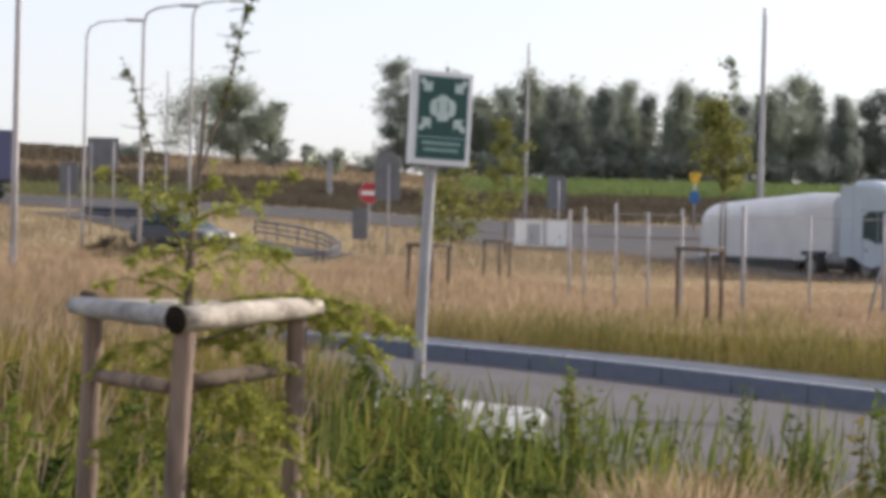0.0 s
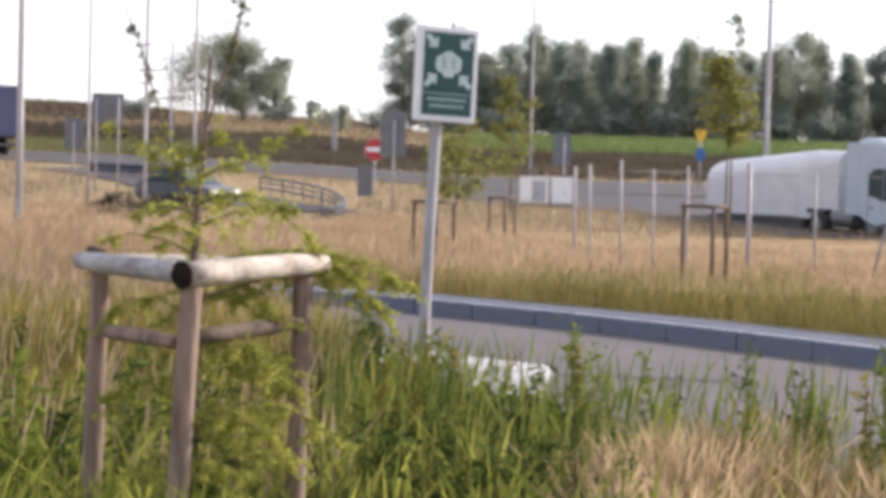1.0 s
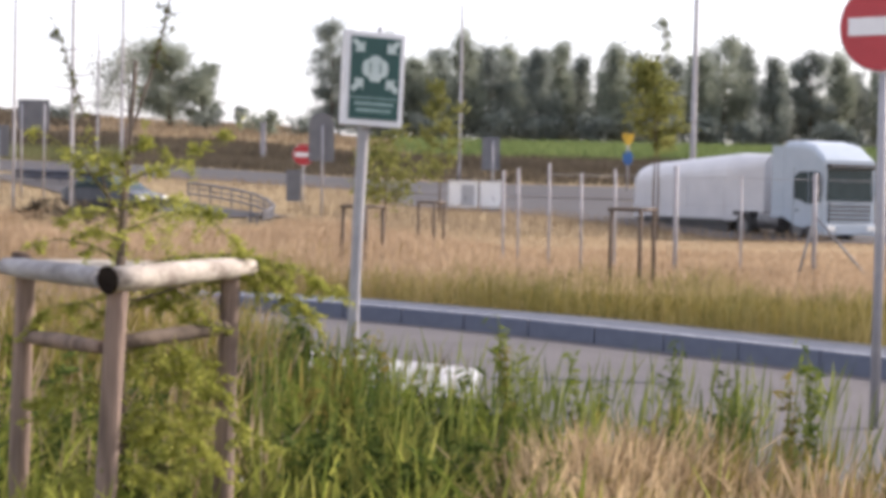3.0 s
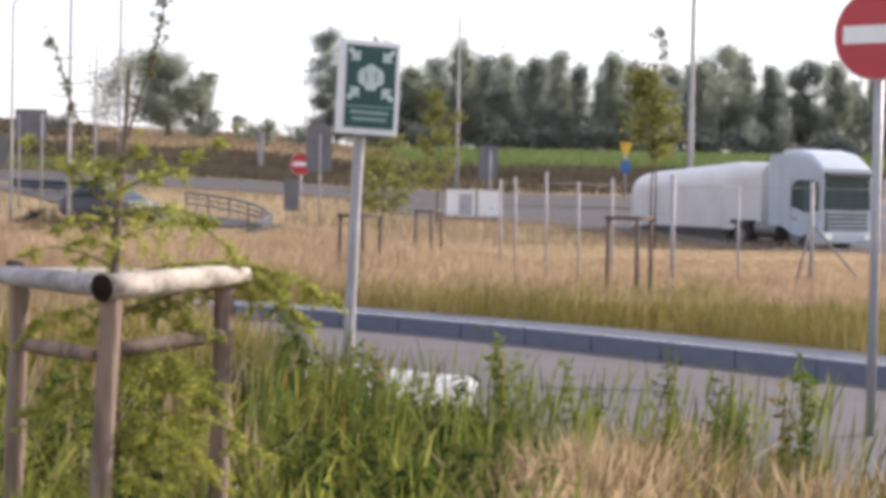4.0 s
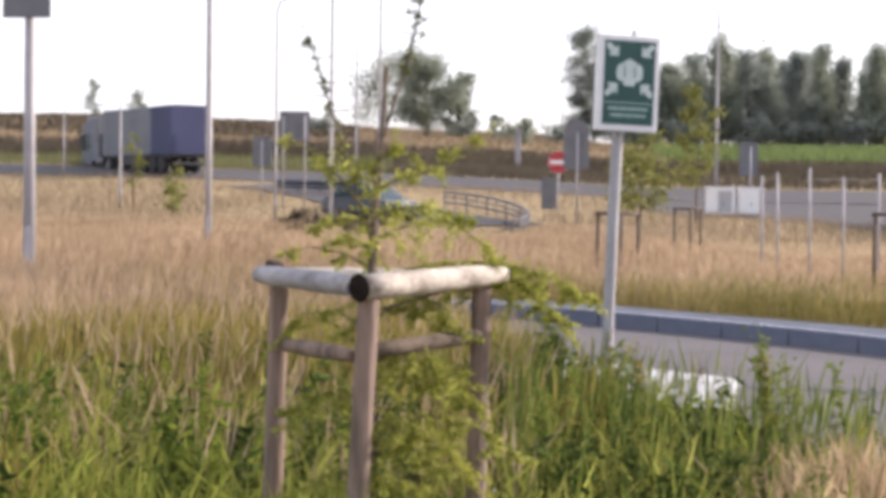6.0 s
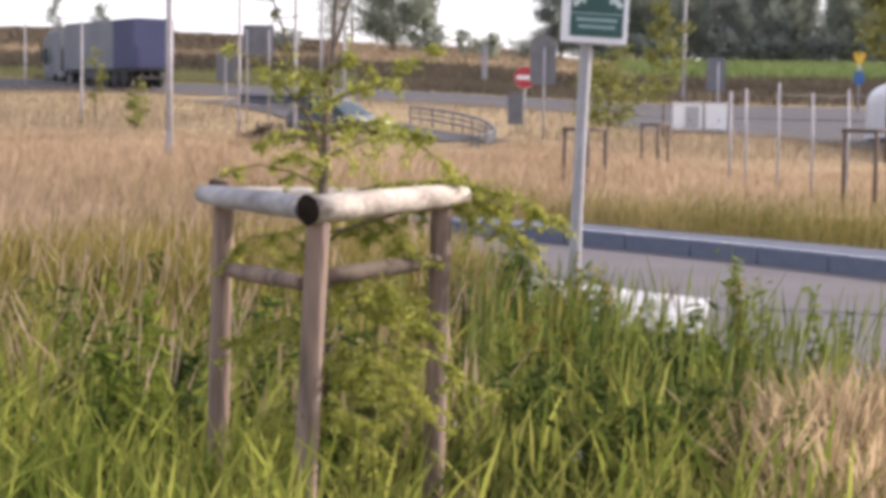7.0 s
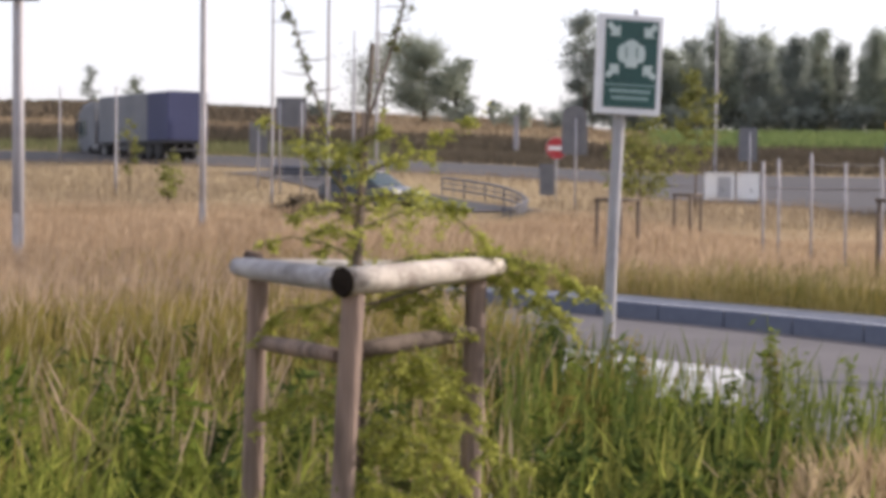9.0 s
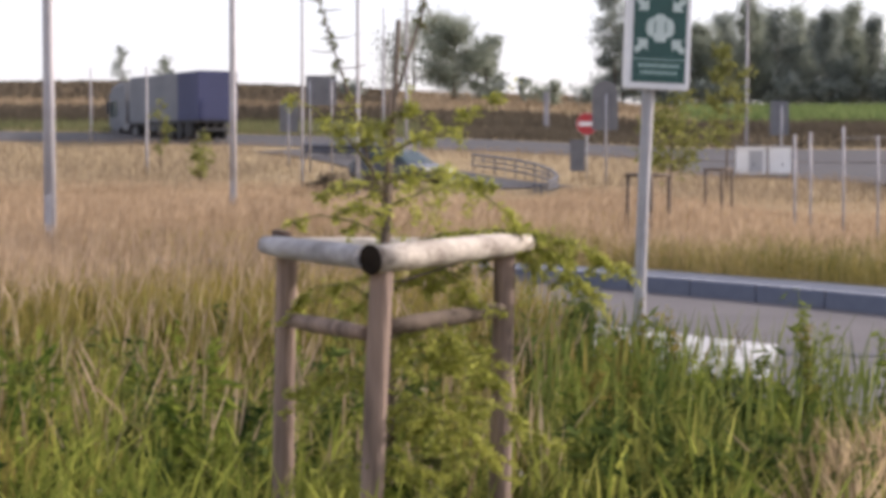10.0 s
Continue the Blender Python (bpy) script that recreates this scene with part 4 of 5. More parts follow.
def lorry(x, y, z, yaw, bend, label, tilt="truck_white", cab="truck_white", rear=None, top=3.95, length=12.5, crown=0.5, floor=1.1, fall=0.0):
    """Front at -y of its own axes; bend turns the trailer about its coupling."""
    t = thing("lorry", label, "lorry", x, y, z, yaw)
    part("cab", loft([round_box_outline(1.22, 0.55, 3.05, 0.12, 0.02), round_box_outline(1.25, 0.5, 3.25, 0.2, 0.25), round_box_outline(1.25, 0.5, 3.62, 0.25, 0.75), round_box_outline(1.25, 0.6, 3.78, 0.3, 1.5), round_box_outline(1.22, 0.9, 3.78, 0.3, 2.25)]), M[cab], t)
    part("windscreen", prism([(-1.12, 1.55), (1.12, 1.55), (1.07, 2.72), (-1.07, 2.72)], 0.03, -0.012), M["car_glass"], t, "dark windscreen")
    part("sun_visor", box(-1.12, 1.12, -0.16, 0.05, 2.74, 2.90, 0.03), M["dark_metal"], t)
    for k in range(5):
        part("grille_slat", box(-1.0, 1.0, -0.06, 0.03, 0.76 + k * 0.16, 0.825 + k * 0.16, 0.012), M[cab], t)
    part("grille_panel", box(-1.02, 1.02, -0.022, 0.03, 0.73, 1.50, 0.01), M["dark_metal"], t, "black grille panel")
    part("bumper", box(-1.24, 1.24, -0.10, 0.3, 0.30, 0.72, 0.06), M[cab], t)
    for s in (-1, 1):
        part("headlight", box(min(s * 0.78, s * 1.15), max(s * 0.78, s * 1.15), -0.125, -0.09, 0.45, 0.65, 0.015), M["orange_lens"], t)
        for pane in ([(0.16, 1.50), (0.80, 1.42), (0.80, 2.62), (0.34, 2.62)], [(0.87, 1.42), (1.20, 1.55), (1.62, 1.62), (1.62, 2.40), (1.35, 2.62), (0.87, 2.62)]):
            side = prism(pane, 0.02, 0)
            side.transform(Matrix.Translation((s * 1.260, 0, 0)) @ Matrix.Rotation(radians(90), 4, "Z"))
            part("side_window", side, M["car_glass"], t, "dark side window")
        part("door_handle", box(min(s * 1.245, s * 1.275), max(s * 1.245, s * 1.275), 1.35, 1.55, 1.15, 1.21, 0.008), M["dark_metal"], t)
        part("door_seam", box(min(s * 1.24, s * 1.256), max(s * 1.24, s * 1.256), 1.66, 1.675, 0.75, 2.75), M["dark_metal"], t)
        part("mirror", box(min(s * 1.32, s * 1.5), max(s * 1.32, s * 1.5), 0.12, 0.26, 1.75, 2.55, 0.03), M["dark_metal"], t)
        part("deflector", box(min(s * 1.19, s * 1.245), max(s * 1.19, s * 1.245), 2.25, 2.95, 0.9, 3.6, 0.02), M[cab], t)
        part("step", box(min(s * 1.1, s * 1.26), max(s * 1.1, s * 1.26), 0.5, 0.95, 0.36, 0.62, 0.02), M["dark_metal"], t)
        wheel(s * 1.05, 1.45, 0.50, 0.32, t)
        wheel(s * 0.98, 4.6, 0.50, 0.5, t)
        part("tank", tube([(s * 0.98, 2.5, 0.72), (s * 0.98, 3.7, 0.72)], 0.32, 14), M["rim"], t)
    part("chassis", box(-0.45, 0.45, 1.0, 5.4, 0.62, 0.95, 0.02), M["dark_metal"], t)
    turn = Matrix.Translation((0, 4.4, 0)) @ Matrix.Rotation(radians(bend), 4, "Z")

    def put(name, bm, mat, label=""):
        bm.transform(turn)
        return part(name, bm, M[mat], t, label)
    y0, y1 = -0.7, length - 0.7
    cut = y0 + (y1 - y0) * (0.72 if rear else 1.0)
    if fall:
        # a covered hopper body: chamfered front, roof falling to a rounded tail
        rows_of = [(y0, 0.72, top - 0.06), (y0 + 1.9, 1.20, top - 0.01), (y0 + 2.15, 1.26, top), (y1 - 1.2, 1.27, top - fall * 0.85), (y1 - 0.5, 1.24, top - fall), (y1 - 0.12, 1.21, top - fall - 0.06), (y1, 1.12, top - fall - 0.18)]
        put("trailer_body", loft([round_box_outline(w, floor + (0.12 if k in (0, 6) else 0), z1, min(crown, w * 0.7), yy) for k, (yy, w, z1) in enumerate(rows_of)]), tilt)
        for yy in (y0 + 2.2, y0 + (y1 - y0) * 0.5, y1 - 1.2):
            put("body_rib", box(-1.285, -1.262, yy - 0.025, yy + 0.025, floor + 0.05, top - fall - crown), tilt)
        put("lamp_strip", box(-1.29, -1.262, y0 + 2.3, y1 - 1.4, floor - 0.03, floor + 0.06, 0.008), "rim")
        put("side_skirt", box(-1.21, -1.18, y0 + 2.0, y1 - 0.4, 0.22, floor - 0.04, 0.01), "dark_metal", "dark lower side skirt")
    else:
        put("trailer_body", loft([round_box_outline(1.24, 1.12, top - 0.02, crown, y0), round_box_outline(1.27, 1.1, top, crown, y0 + 0.15), round_box_outline(1.27, 1.1, top, crown, cut - 0.1), round_box_outline(1.25, 1.12, top - 0.25 * (not rear), crown, cut)]), tilt)
    if rear:
        put("rear_body", loft([round_box_outline(1.27, 1.1, top, crown, cut + 0.005), round_box_outline(1.27, 1.1, top, crown, y1)]), rear)
    put("trailer_frame", box(-1.15, 1.15, y0 + 0.3, y1 - 0.1, 0.92, 1.09, 0.02), "dark_metal")
    for s in (-1, 1):
        put("side_guard", box(min(s * 1.16, s * 1.2), max(s * 1.16, s * 1.2), 2.2, y1 - 5.2, 0.5, 0.9, 0.01), "dark_metal")
        for k in range(3):
            w = tube([(s * 1.02 - 0.18, y1 - 4.4 + k * 1.35, 0.5), (s * 1.02 + 0.18, y1 - 4.4 + k * 1.35, 0.5)], 0.5, 20)
            put("wheel", w, "rubber")
    put("rear_bumper", box(-1.2, 1.2, y1 - 0.15, y1, 0.45, 0.6, 0.02), "dark_metal")
    put("landing_leg", box(-0.8, -0.65, 1.6, 1.75, 0.1, 0.92, 0.01), "dark_metal")
    return t


lorry(17.4, 62.4, 0.02, 27, -11, "parked white articulated lorry with a rounded white trailer", cab="shaded_cab_white", length=11.0, top=3.38, crown=0.85, floor=0.70, fall=0.36)
lorry(-35.5, 111.6, 2.8, -141, 0, "dark grey curtain-sided lorry with a blue rear section on the road", "truck_grey", "truck_grey", "truck_blue", 4.0, 11.0, 0.1)


def car(x, y, z, yaw, label):
    t = thing("car", label, "car", x, y, z, yaw)

    def ring(w, y, zs):
        return [(-w, y, zs[0]), (w, y, zs[0]), (w * 1.02, y, zs[1]), (w * 0.97, y, zs[2]), (w * 0.6, y, zs[2] + 0.03), (-w * 0.6, y, zs[2] + 0.03), (-w * 0.97, y, zs[2]), (-w * 1.02, y, zs[1])]
    part("body", loft([ring(0.72, 0.0, (0.35, 0.5, 0.62)), ring(0.84, 0.25, (0.25, 0.5, 0.74)), ring(0.87, 1.1, (0.22, 0.5, 0.92)), ring(0.88, 2.8, (0.22, 0.5, 0.96)), ring(0.86, 3.9, (0.25, 0.5, 0.95)), ring(0.74, 4.25, (0.4, 0.55, 0.85))]), M["car_dark"], t)
    part("cabin", loft([ring(0.80, 1.0, (0.85, 0.88, 0.93)), ring(0.68, 1.75, (0.85, 1.2, 1.38)), ring(0.66, 2.9, (0.85, 1.2, 1.42)), ring(0.74, 4.0, (0.85, 0.9, 0.98))]), M["car_glass"], t)
    part("roof", box(-0.6, 0.6, 1.75, 2.95, 1.40, 1.47, 0.02), M["car_dark"], t)
    for s in (-1, 1):
        part("headlight", box(min(s * 0.45, s * 0.75), max(s * 0.45, s * 0.75), -0.01, 0.2, 0.56, 0.72, 0.02), M["orange_lens"], t)
        for yy in (0.85, 3.35):
            wheel(s * 0.78, yy, 0.32, 0.2, t)
    return t


car(-8.5, 65.9, 0.52, 55, "small dark car with pale headlights on the slip road")

# ---- kerb stones ----
kerb = thing("kerb", "raised grey concrete kerb following the bend", "kerb", 0, 20, 0.0)
kerb["kind"] = "structure"
L = []
for (ax, ay), (bx, by) in zip(KERB, KERB[1:]):
    k = max(1, int(math.hypot(bx - ax, by - ay) / 0.05))
    L += [(ax + (bx - ax) * j / k, ay + (by - ay) * j / k) for j in range(k)]
for _ in range(30):
    L = [L[0]] + [((L[i - 1][0] + L[i + 1][0]) / 2, (L[i - 1][1] + L[i + 1][1]) / 2) for i in range(1, len(L) - 1)] + [L[-1]]
stone = box(-0.498, 0.498, 0.0, 0.25, -0.1, 0.2, 0.010)
stone_mesh = bpy.data.meshes.new("kerb_stone")
stone.to_mesh(stone_mesh)
stone.free()
stone_mesh.materials.append(M["kerb"])
for i in range(0, len(L) - 21, 20):
    (ax, ay), (bx, by) = L[i], L[i + 20]
    s = new("kerb_stone", stone_mesh)
    s.parent = kerb
    s.matrix_basis = pose((ax + bx) / 2, (ay + by) / 2 - 20, rnd.uniform(-0.002, 0.002), 0, 0, math.degrees(math.atan2(by - ay, bx - ax)))

# ---- grass, weeds and crops ----
KX, KY = np.array([p[0] for p in KERB]), np.array([p[1] for p in KERB])


def near_edge(x):
    """How far the asphalt reaches from the kerb towards the near grass."""
    return np.interp(x, [-3.0, -1.6, 0.0, 0.9, 2.0, 3.5], [1.4, 4.2, 6.9, 6.7, 6.0, 5.3])


def off_road(p, slack=0.0, far=1.4):
    """True where a place is clear of the road bend and its kerb."""
    d = np.full(len(p), 1e9)
    s = np.zeros(len(p))
    for i in range(len(KERB) - 1):
        a, b = np.array(KERB[i]), np.array(KERB[i + 1])
        ab = b - a
        u = np.clip(((p[:, :2] - a) @ ab) / (ab @ ab), 0, 1)
        v = p[:, :2] - (a + u[:, None] * ab)
        dist = np.hypot(v[:, 0], v[:, 1])
        side = ab[0] * v[:, 1] - ab[1] * v[:, 0]
        better = dist < d
        d = np.where(better, dist, d)
        s = np.where(better, np.sign(side), s)
    return np.where(s > 0, d > far, d > near_edge(p[:, 0]) + slack)


def off_line(p, line, half):
    d = np.full(len(p), 1e9)
    for a, b in zip(line, line[1:]):
        a, b = np.array(a), np.array(b)
        ab = b - a
        u = np.clip(((p[:, :2] - a) @ ab) / (ab @ ab), 0, 1)
        v = p[:, :2] - (a + u[:, None] * ab)
        d = np.minimum(d, np.hypot(v[:, 0], v[:, 1]))
    return d > half


def scatter(n, x_of_y, y0, y1, power=1.0):
    """n places between two depths, wider with depth."""
    y = y0 + (y1 - y0) * rng.uniform(0, 1, n) ** power
    lo, hi = x_of_y
    x = rng.uniform(lo, hi, n) * (y + 1.0)
    p = np.stack([x, y, np.zeros(n)], 1)
    p[:, 2] = ground_z(x, y)
    return p


def patchy(p, scale, seed):
    return np.array([noise.noise(Vector((x * scale + seed, y * scale, seed))) for x, y in p[:, :2]])


WIDE = (-0.44, 0.36)
# tall green grass round the support frame: broad blades over a fine undergrowth
p = scatter(24000, WIDE, 3.9, 13.5)
p = p[off_road(p)]
p = p[(patchy(p, 2.4, 7.7) > -0.14) | (rng.uniform(0, 1, len(p)) < 0.15)]
k = patchy(p, 0.9, 3.1)
right = np.clip((p[:, 0] - 0.5) / 1.0, 0, 1)
hgt = (0.66 + 0.20 * k - 0.22 * right - 0.04 * (np.abs(p[:, 0] - 0.25) < 0.55)) * rng.uniform(0.4, 1.15, len(p))
tagged(blades("green_grass", p, hgt, rng.uniform(0.009, 0.024, len(p)), M["grass_green"], 0.50), "tall broad-bladed green grass, bent and tangled", "grass", "", "stuff")
# undergrowth in a dark leaf colour, which deepens the shaded gaps between blades
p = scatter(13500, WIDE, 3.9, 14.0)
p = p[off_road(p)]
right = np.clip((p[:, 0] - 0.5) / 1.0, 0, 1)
tagged(blades("undergrowth", p, (0.50 - 0.15 * right) * rng.uniform(0.4, 1.1, len(p)), rng.uniform(0.004, 0.010, len(p)), M["weed_dark"], 0.45), "green undergrowth, coloured dark for the shaded gaps between the tall blades", "grass", "", "stuff")
# yellowing stalks among it
p = scatter(13000, WIDE, 4.2, 14.0)
p = p[off_road(p)]
keep = (patchy(p, 0.6, 9.7) > 0.12) | (p[:, 0] > 0.9) | (p[:, 1] > 9.5)
p = p[keep]
tagged(blades("straw_stalks", p, rng.uniform(0.45, 0.92, len(p)) * np.where(p[:, 0] > 0.6, 0.75, 1.0), rng.uniform(0.003, 0.007, len(p)), M["grass_olive"], 0.17, 1.6), "yellowing grass stalks with ears", "grass", "", "stuff")
p = np.concatenate([scatter(2600, (-0.44, -0.10), 4.1, 11.0, 1.3), scatter(1500, (-0.44, -0.16), 4.0, 6.6), scatter(700, (-0.10, 0.20), 4.6, 10.0)])
p = p[off_road(p)]
p = p[patchy(p, 2.0, 1.3) > -0.12]
tagged(blades("reed_leaves", p, rng.uniform(0.35, 0.80, len(p)), rng.uniform(0.014, 0.032, len(p)), M["sunlit_blade"], 0.45), "broad green reed-like leaves, coloured bright as if sunlit", "grass", "", "stuff")
p = scatter(1100, (-0.44, -0.05), 6.0, 13.0)
p = p[off_road(p)]
tagged(blades("brown_stalks", p, rng.uniform(0.6, 1.0, len(p)), rng.uniform(0.0025, 0.005, len(p)), M["grass_dry"], 0.22, 2.6), "tall brown seeding stalks above the grass", "grass", "", "stuff")
p = scatter(1500, (-0.07, 0.27), 6.8, 10.4)
p = p[off_road(p, -0.3)]
tagged(blades("tall_stems", p, rng.uniform(0.55, 0.98, len(p)), rng.uniform(0.004, 0.010, len(p)), M["stem_green"], 0.14, 1.2), "tall thin green stems at the roadside", "grass", "", "stuff")
# dry patch by the road
p = scatter(34000, (0.06, 0.38), 5.5, 12.0)
p = p[off_road(p) & (p[:, 0] > 0.55)]
p = p[patchy(p, 1.3, 8.8) > -0.18]
tagged(blades("dry_tuft", p, rng.uniform(0.26, 0.72, len(p)) * (0.85 + 0.5 * patchy(p, 1.6, 4.4)), rng.uniform(0.0016, 0.0042, len(p)), M["dry_pale"], 0.34, 3.4), "dry pale grass at the road's edge", "grass", "", "stuff")
# dead litter round the foot of the stakes
p = np.stack([rng.uniform(-1.6, -0.1, 1500), rng.uniform(4.6, 6.6, 1500), np.zeros(1500)], 1)
tagged(blades("dead_litter", p, rng.uniform(0.12, 0.48, len(p)), rng.uniform(0.004, 0.010, len(p)), M["dry_pale"], 0.8), "pale dead stalks round the foot of the stakes", "grass", "", "stuff")
# dry meadow
p = scatter(150000, (-0.46, 0.36), 9.5, 64.0, 1.35)
p = p[off_road(p) & off_line(p, SLIP, 2.3) & ~((p[:, 0] > 9) & (p[:, 1] > np.interp(p[:, 0], [1, 8, 12.5, 30, 60], [82, 77, 62, 56, 50])))]
p = p[~((p[:, 0] > -0.6) & (p[:, 1] < 17))]
front = off_road(p, 0.0, 4.2)
hgt = rng.uniform(0.55, 0.98, len(p)) * (1 - 0.45 * np.clip((p[:, 1] - 34) / 16, 0, 1)) * np.where((p[:, 0] > -12) & (p[:, 0] < -3.6) & (p[:, 1] > 42), 0.25, 1.0) * np.where((p[:, 0] > 0) & (p[:, 1] > 46), 0.5, 1.0) * np.where(front, 1.0, 0.75) * (1 - 0.55 * np.clip((p[:, 0] - 0.5) / 3.0, 0, 1) * np.clip((p[:, 1] - 19) / 4, 0, 1))
dry = patchy(p, 0.16, 5.5) + rng.normal(0, 0.15, len(p)) + np.where(front, 0.30, -0.35) + np.clip((p[:, 1] - 19) / 24, -0.45, 0.25) - 0.6 * np.clip((14.5 - p[:, 1]) / 4, 0, 1)
w = 0.0024 + 0.00022 * p[:, 1] * rng.uniform(0.6, 1.4, len(p))
a, b = dry > 0.0, dry <= 0.0
tagged(blades("dry_meadow", p[a], hgt[a], w[a], M["grass_dry"], 0.2, 1.3), "tall dry tan meadow grass with feathery ears", "grass", "", "stuff")
tagged(blades("olive_meadow", p[b], hgt[b] * 0.85, w[b], M["grass_olive"], 0.20, 0.6), "olive and yellow meadow grass", "grass", "", "stuff")
# green strip behind the kerb
p = scatter(60000, (-0.12, 0.42), 12.0, 28.0)
p = p[~off_road(p, 0.0, 4.6) & off_road(p, 0.0, 1.36)]
kn = patchy(p, 0.8, 2.2)
tagged(blades("kerbside_grass", p, rng.uniform(0.25, 0.70, len(p)) * (0.85 + 0.75 * kn), rng.uniform(0.006, 0.012, len(p)), M["grass_band"], 0.35, 0.4), "olive green grass along the far side of the kerb", "grass", "", "stuff")
# the same meadow going on round and behind the camera
n = 45000
p = np.stack([rng.uniform(-45, 45, n), rng.uniform(-25, 62, n), np.zeros(n)], 1)
out = (p[:, 0] < -0.45 * (p[:, 1] + 1) - 0.3) | (p[:, 0] > 0.38 * (p[:, 1] + 1) + 0.3) | (p[:, 1] < 3.4)
p = p[out & (np.hypot(p[:, 0], p[:, 1]) > 2.2) & off_road(p) & ~((p[:, 0] > 5) & (p[:, 1] > 8) & (p[:, 1] < 17)) & ~((p[:, 0] > 14) & (p[:, 1] > 50))]
p = p[~((p[:, 1] > 0) & (p[:, 1] < 4.2) & (np.abs(p[:, 0]) < 1.9))]
p[:, 2] = ground_z(p[:, 0], p[:, 1])
tagged(blades("meadow_around", p, rng.uniform(0.25, 0.60, n)[:len(p)], 0.016, M["grass_olive"], 0.35, 0.5), "olive meadow grass round the place", "grass", "", "stuff")
# short trodden grass round the standing place
n = 9000
p = np.stack([rng.uniform(-9, 9, n), rng.uniform(-6, 4.3, n), np.zeros(n)], 1)
p = p[off_road(p)]
tagged(blades("short_grass", p, rng.uniform(0.06, 0.26, len(p)), 0.009, M["grass_olive"], 0.45), "short trodden olive grass", "grass", "", "stuff")
# verges and slopes further off
p = scatter(42000, (-0.46, 0.40), 60.0, 99.0)
p = p[off_line(p, FAR, 4.8) & off_line(p, SLIP, 2.4) & ~((p[:, 0] > 1) & (p[:, 1] > np.interp(p[:, 0], [1, 8, 12.5, 30, 60], [82, 77, 62, 56, 50])) & (p[:, 1] < 92))]
tagged(blades("dry_slope", p, rng.uniform(0.25, 0.6, len(p)) * np.where((p[:, 0] > -17) & (p[:, 0] < -3.8) & (p[:, 1] < 86), 0.4, 1.0), 0.02, M["stubble"], 0.3), "dry straw-coloured slope below the far road", "grass", "", "stuff")
p = scatter(20000, (-0.48, -0.14), 104.0, 118.0)
p = p[off_line(p, FAR, 4.8)]
tagged(blades("green_verge", p, rng.uniform(0.3, 0.8, len(p)), 0.035, M["verge"], 0.3), "green verge beyond the far road", "grass", "", "stuff")
p = np.concatenate([scatter(26000, (-0.48, 0.40), 116.0, 128.0), scatter(14000, (0.0, 0.40), 101.0, 118.0), scatter(9000, (-0.145, 0.0), 101.0, 117.0)])
p = p[off_line(p, FAR, 5.0)]
tagged(blades("brown_crop", p, rng.uniform(0.7, 1.35, len(p)) * np.where(p[:, 0] > -18, 0.62, 1.0) * np.where(p[:, 1] < 115, 0.6, 1.0), 0.06, M["crop_brown"], 0.2), "brown dried crop along the far road", "crop", "", "stuff")
p = scatter(26000, (0.01, 0.40), 130.0, 168.0)
tagged(blades("green_crop", p, rng.uniform(0.5, 1.1, len(p)), 0.10, M["crop_green"], 0.35), "bright green crop field before the poplars", "crop", "", "stuff")
p = scatter(24000, (-0.50, 0.02), 128.0, 235.0)
tagged(blades("stubble_field", p, rng.uniform(0.3, 0.8, len(p)), 0.12, M["stubble"], 0.3), "tan field rising to the skyline", "crop", "", "stuff")
p = scatter(24000, (-0.52, -0.16), 150.0, 235.0)
tagged(blades("maize_field", p, rng.uniform(0.3, 0.9, len(p)), 0.16, M["crop_brown"], 0.2), "brown ripe crop on the rising field", "crop", "", "stuff")


# leafy weeds
def weed(x, y, h, leaf, q, n, size, label, spread=0.20):
    t = thing("weed", label, "weed", x, y, float(ground_z(x, y)), q.uniform(0, 360), "tall weeds")
    top = Vector((q.uniform(-0.08, 0.08), q.uniform(-0.08, 0.08), h))
    line = [(0, 0, -0.03), tuple(top * 0.5 + Vector((q.uniform(-0.03, 0.03), 0, 0))), tuple(top)]
    bm = tube(line, [0.006, 0.005, 0.002], 5)
    centres = []
    for k in range(9):
        u = 0.25 + 0.7 * k / 9
        a = along(line, u)
        ang = q.uniform(0, 6.28)
        r = h * spread * (1.1 - u * 0.8)
        e = a + Vector((math.cos(ang) * r, math.sin(ang) * r, r * 0.9))
        tube([a, e], [0.003, 0.001], 4, bm=bm)
        centres += [tuple(a.lerp(e, q.random()) + Vector([q.gauss(0, 0.018) for _ in range(3)])) for _ in range(int(n / 10 * (1.25 - u)))]
    centres += [tuple(along(line, 0.15 + 0.85 * q.random() ** 1.4) + Vector([q.gauss(0, 0.022) for _ in range(3)])) for _ in range(n // 4)]
    tagged(part("stem", bm, M["weed_light"], t), kind="stuff")
    leaf_cloud("leaves", np.array(centres), size, M[leaf], t, 4.2)


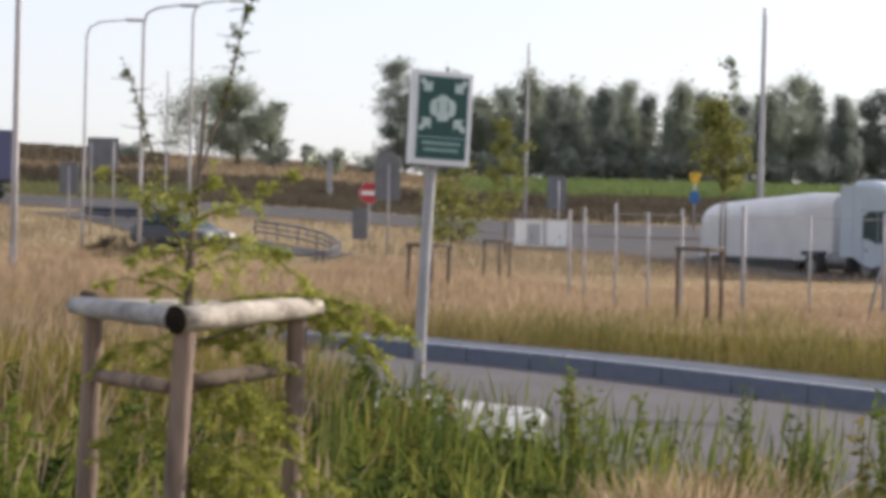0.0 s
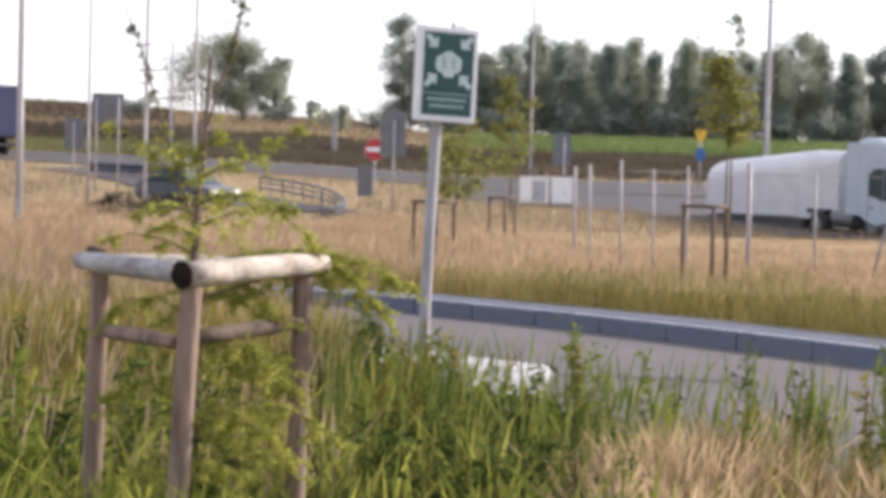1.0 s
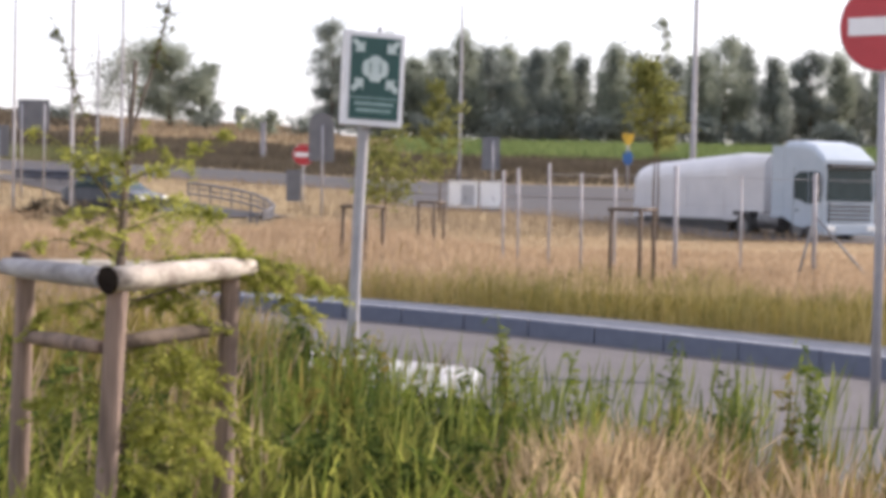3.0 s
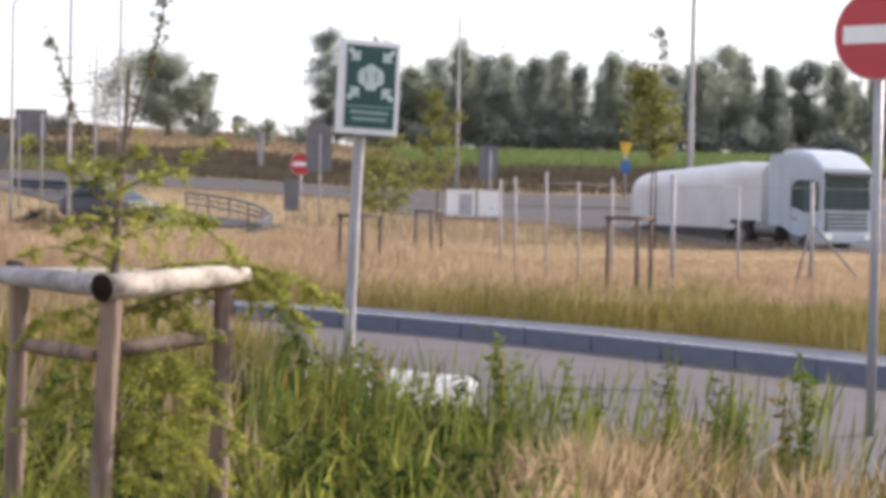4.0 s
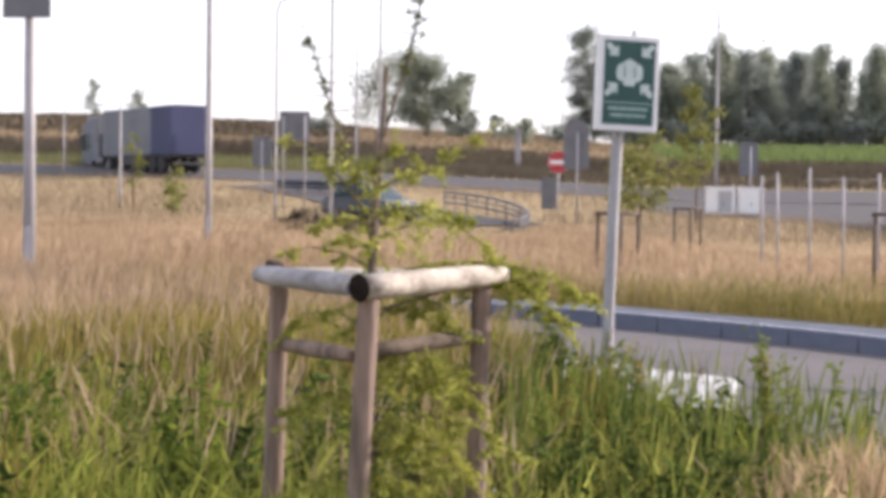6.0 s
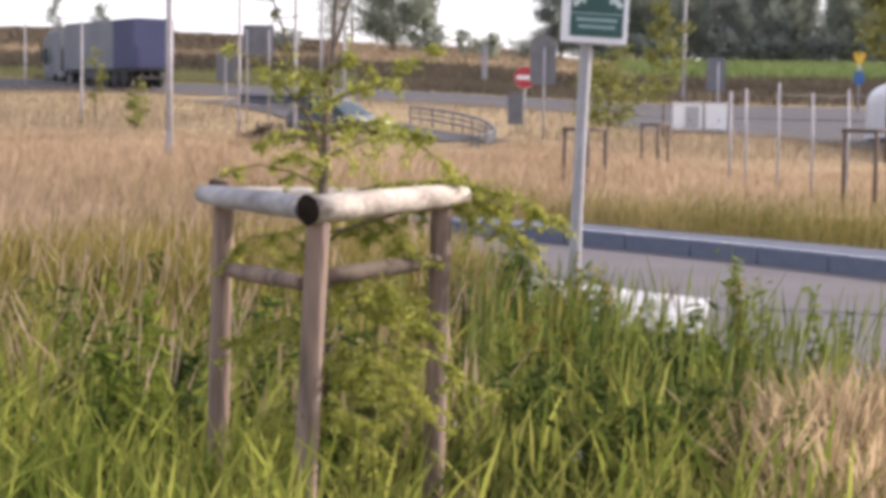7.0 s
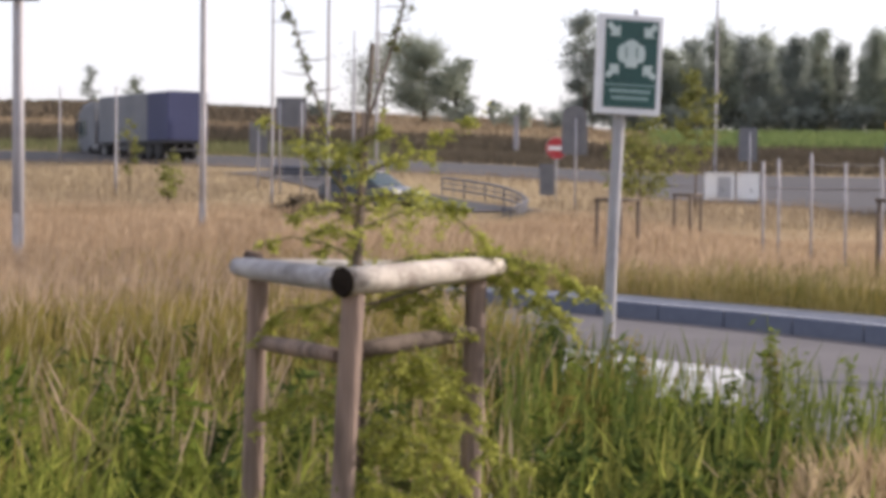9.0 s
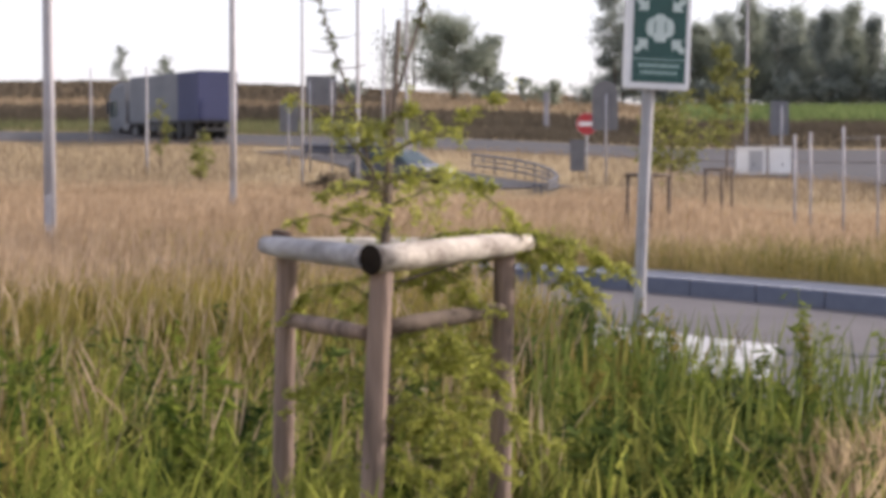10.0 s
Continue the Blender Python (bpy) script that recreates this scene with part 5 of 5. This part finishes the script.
q = random.Random(5)
for i in range(90):
    y = q.uniform(5.2, 10.0)
    x = q.uniform(-0.42, -0.13) * y
    weed(x, y, 0.40 + 0.50 * q.random() ** 1.4, q.choice(["weed_light", "weed_dark", "shoot_leaf", "weed_light"]), q, 150, 0.020, "leafy green herb in the tall grass")
for i in range(115):
    y = q.uniform(6.0, 11.5)
    x = q.uniform(-0.19, 0.26) * y if i % 6 else q.uniform(-0.06, 0.04) * y
    if not off_road(np.array([[x, y, 0.0]]), -0.3)[0]:
        continue
    dark = -0.07 * y < x < 0.05 * y
    h = (0.46 + 0.52 * q.random() ** 1.9) * (1.0 if x < 0.12 * y else 0.92)
    if -0.022 * y < x < 0.07 * y:
        h *= 0.70
    weed(x, y, h, "weed_dark" if (dark and q.random() < 0.75) or q.random() < 0.45 else "weed_light", q, 240, 0.0125, "tall leafy green weed at the roadside")
for i in range(58):
    y = q.uniform(6.6, 10.2)
    x = q.uniform(-0.05, 0.27) * y
    if not off_road(np.array([[x, y, 0.0]]), -0.4)[0]:
        continue
    tall = 0.48 + 0.50 * q.random() ** 1.4
    weed(x, y, tall, q.choice(["weed_dark", "weed_light", "weed_light", "grass_olive"]), q, int(330 * tall), q.uniform(0.010, 0.017), "slender upright leafy weed at the roadside", q.uniform(0.06, 0.16))
for i in range(24):
    y = q.uniform(8.3, 10.5)
    x = q.uniform(-0.75, 0.30)
    if not off_road(np.array([[x, y, 0.0]]), -0.4)[0]:
        continue
    weed(x, y, q.uniform(0.40, 0.80) * (0.75 if x > 0 else 1.0), "weed_dark", q, 150, 0.022, "dark broad-leaved weed round the sign pole", 0.26)
for i in range(40):
    if i < 28:
        x, y, h = q.uniform(-0.35, 0.70), q.uniform(6.1, 8.6), q.uniform(0.42, 0.72)
    else:
        x, y, h = q.uniform(-1.75, -1.30), q.uniform(6.1, 7.1), q.uniform(0.50, 0.78)
    weed(x, y, h, "weed_dark", q, 170, 0.020, "dark bushy weed in the tall grass", 0.28)
# small white flower heads low in the grass
fl = scatter(14, (-0.40, 0.05), 5.6, 8.5)
fl[:, 2] += rng.uniform(0.35, 0.62, len(fl))
fl = np.repeat(fl, 9, axis=0) + rng.normal(0, 0.010, (len(fl) * 9, 3))
tagged(leaf_cloud("white_flowers", fl, 0.008, M["petal"]), "tiny white flower heads in the grass", "flowers", "", "stuff")
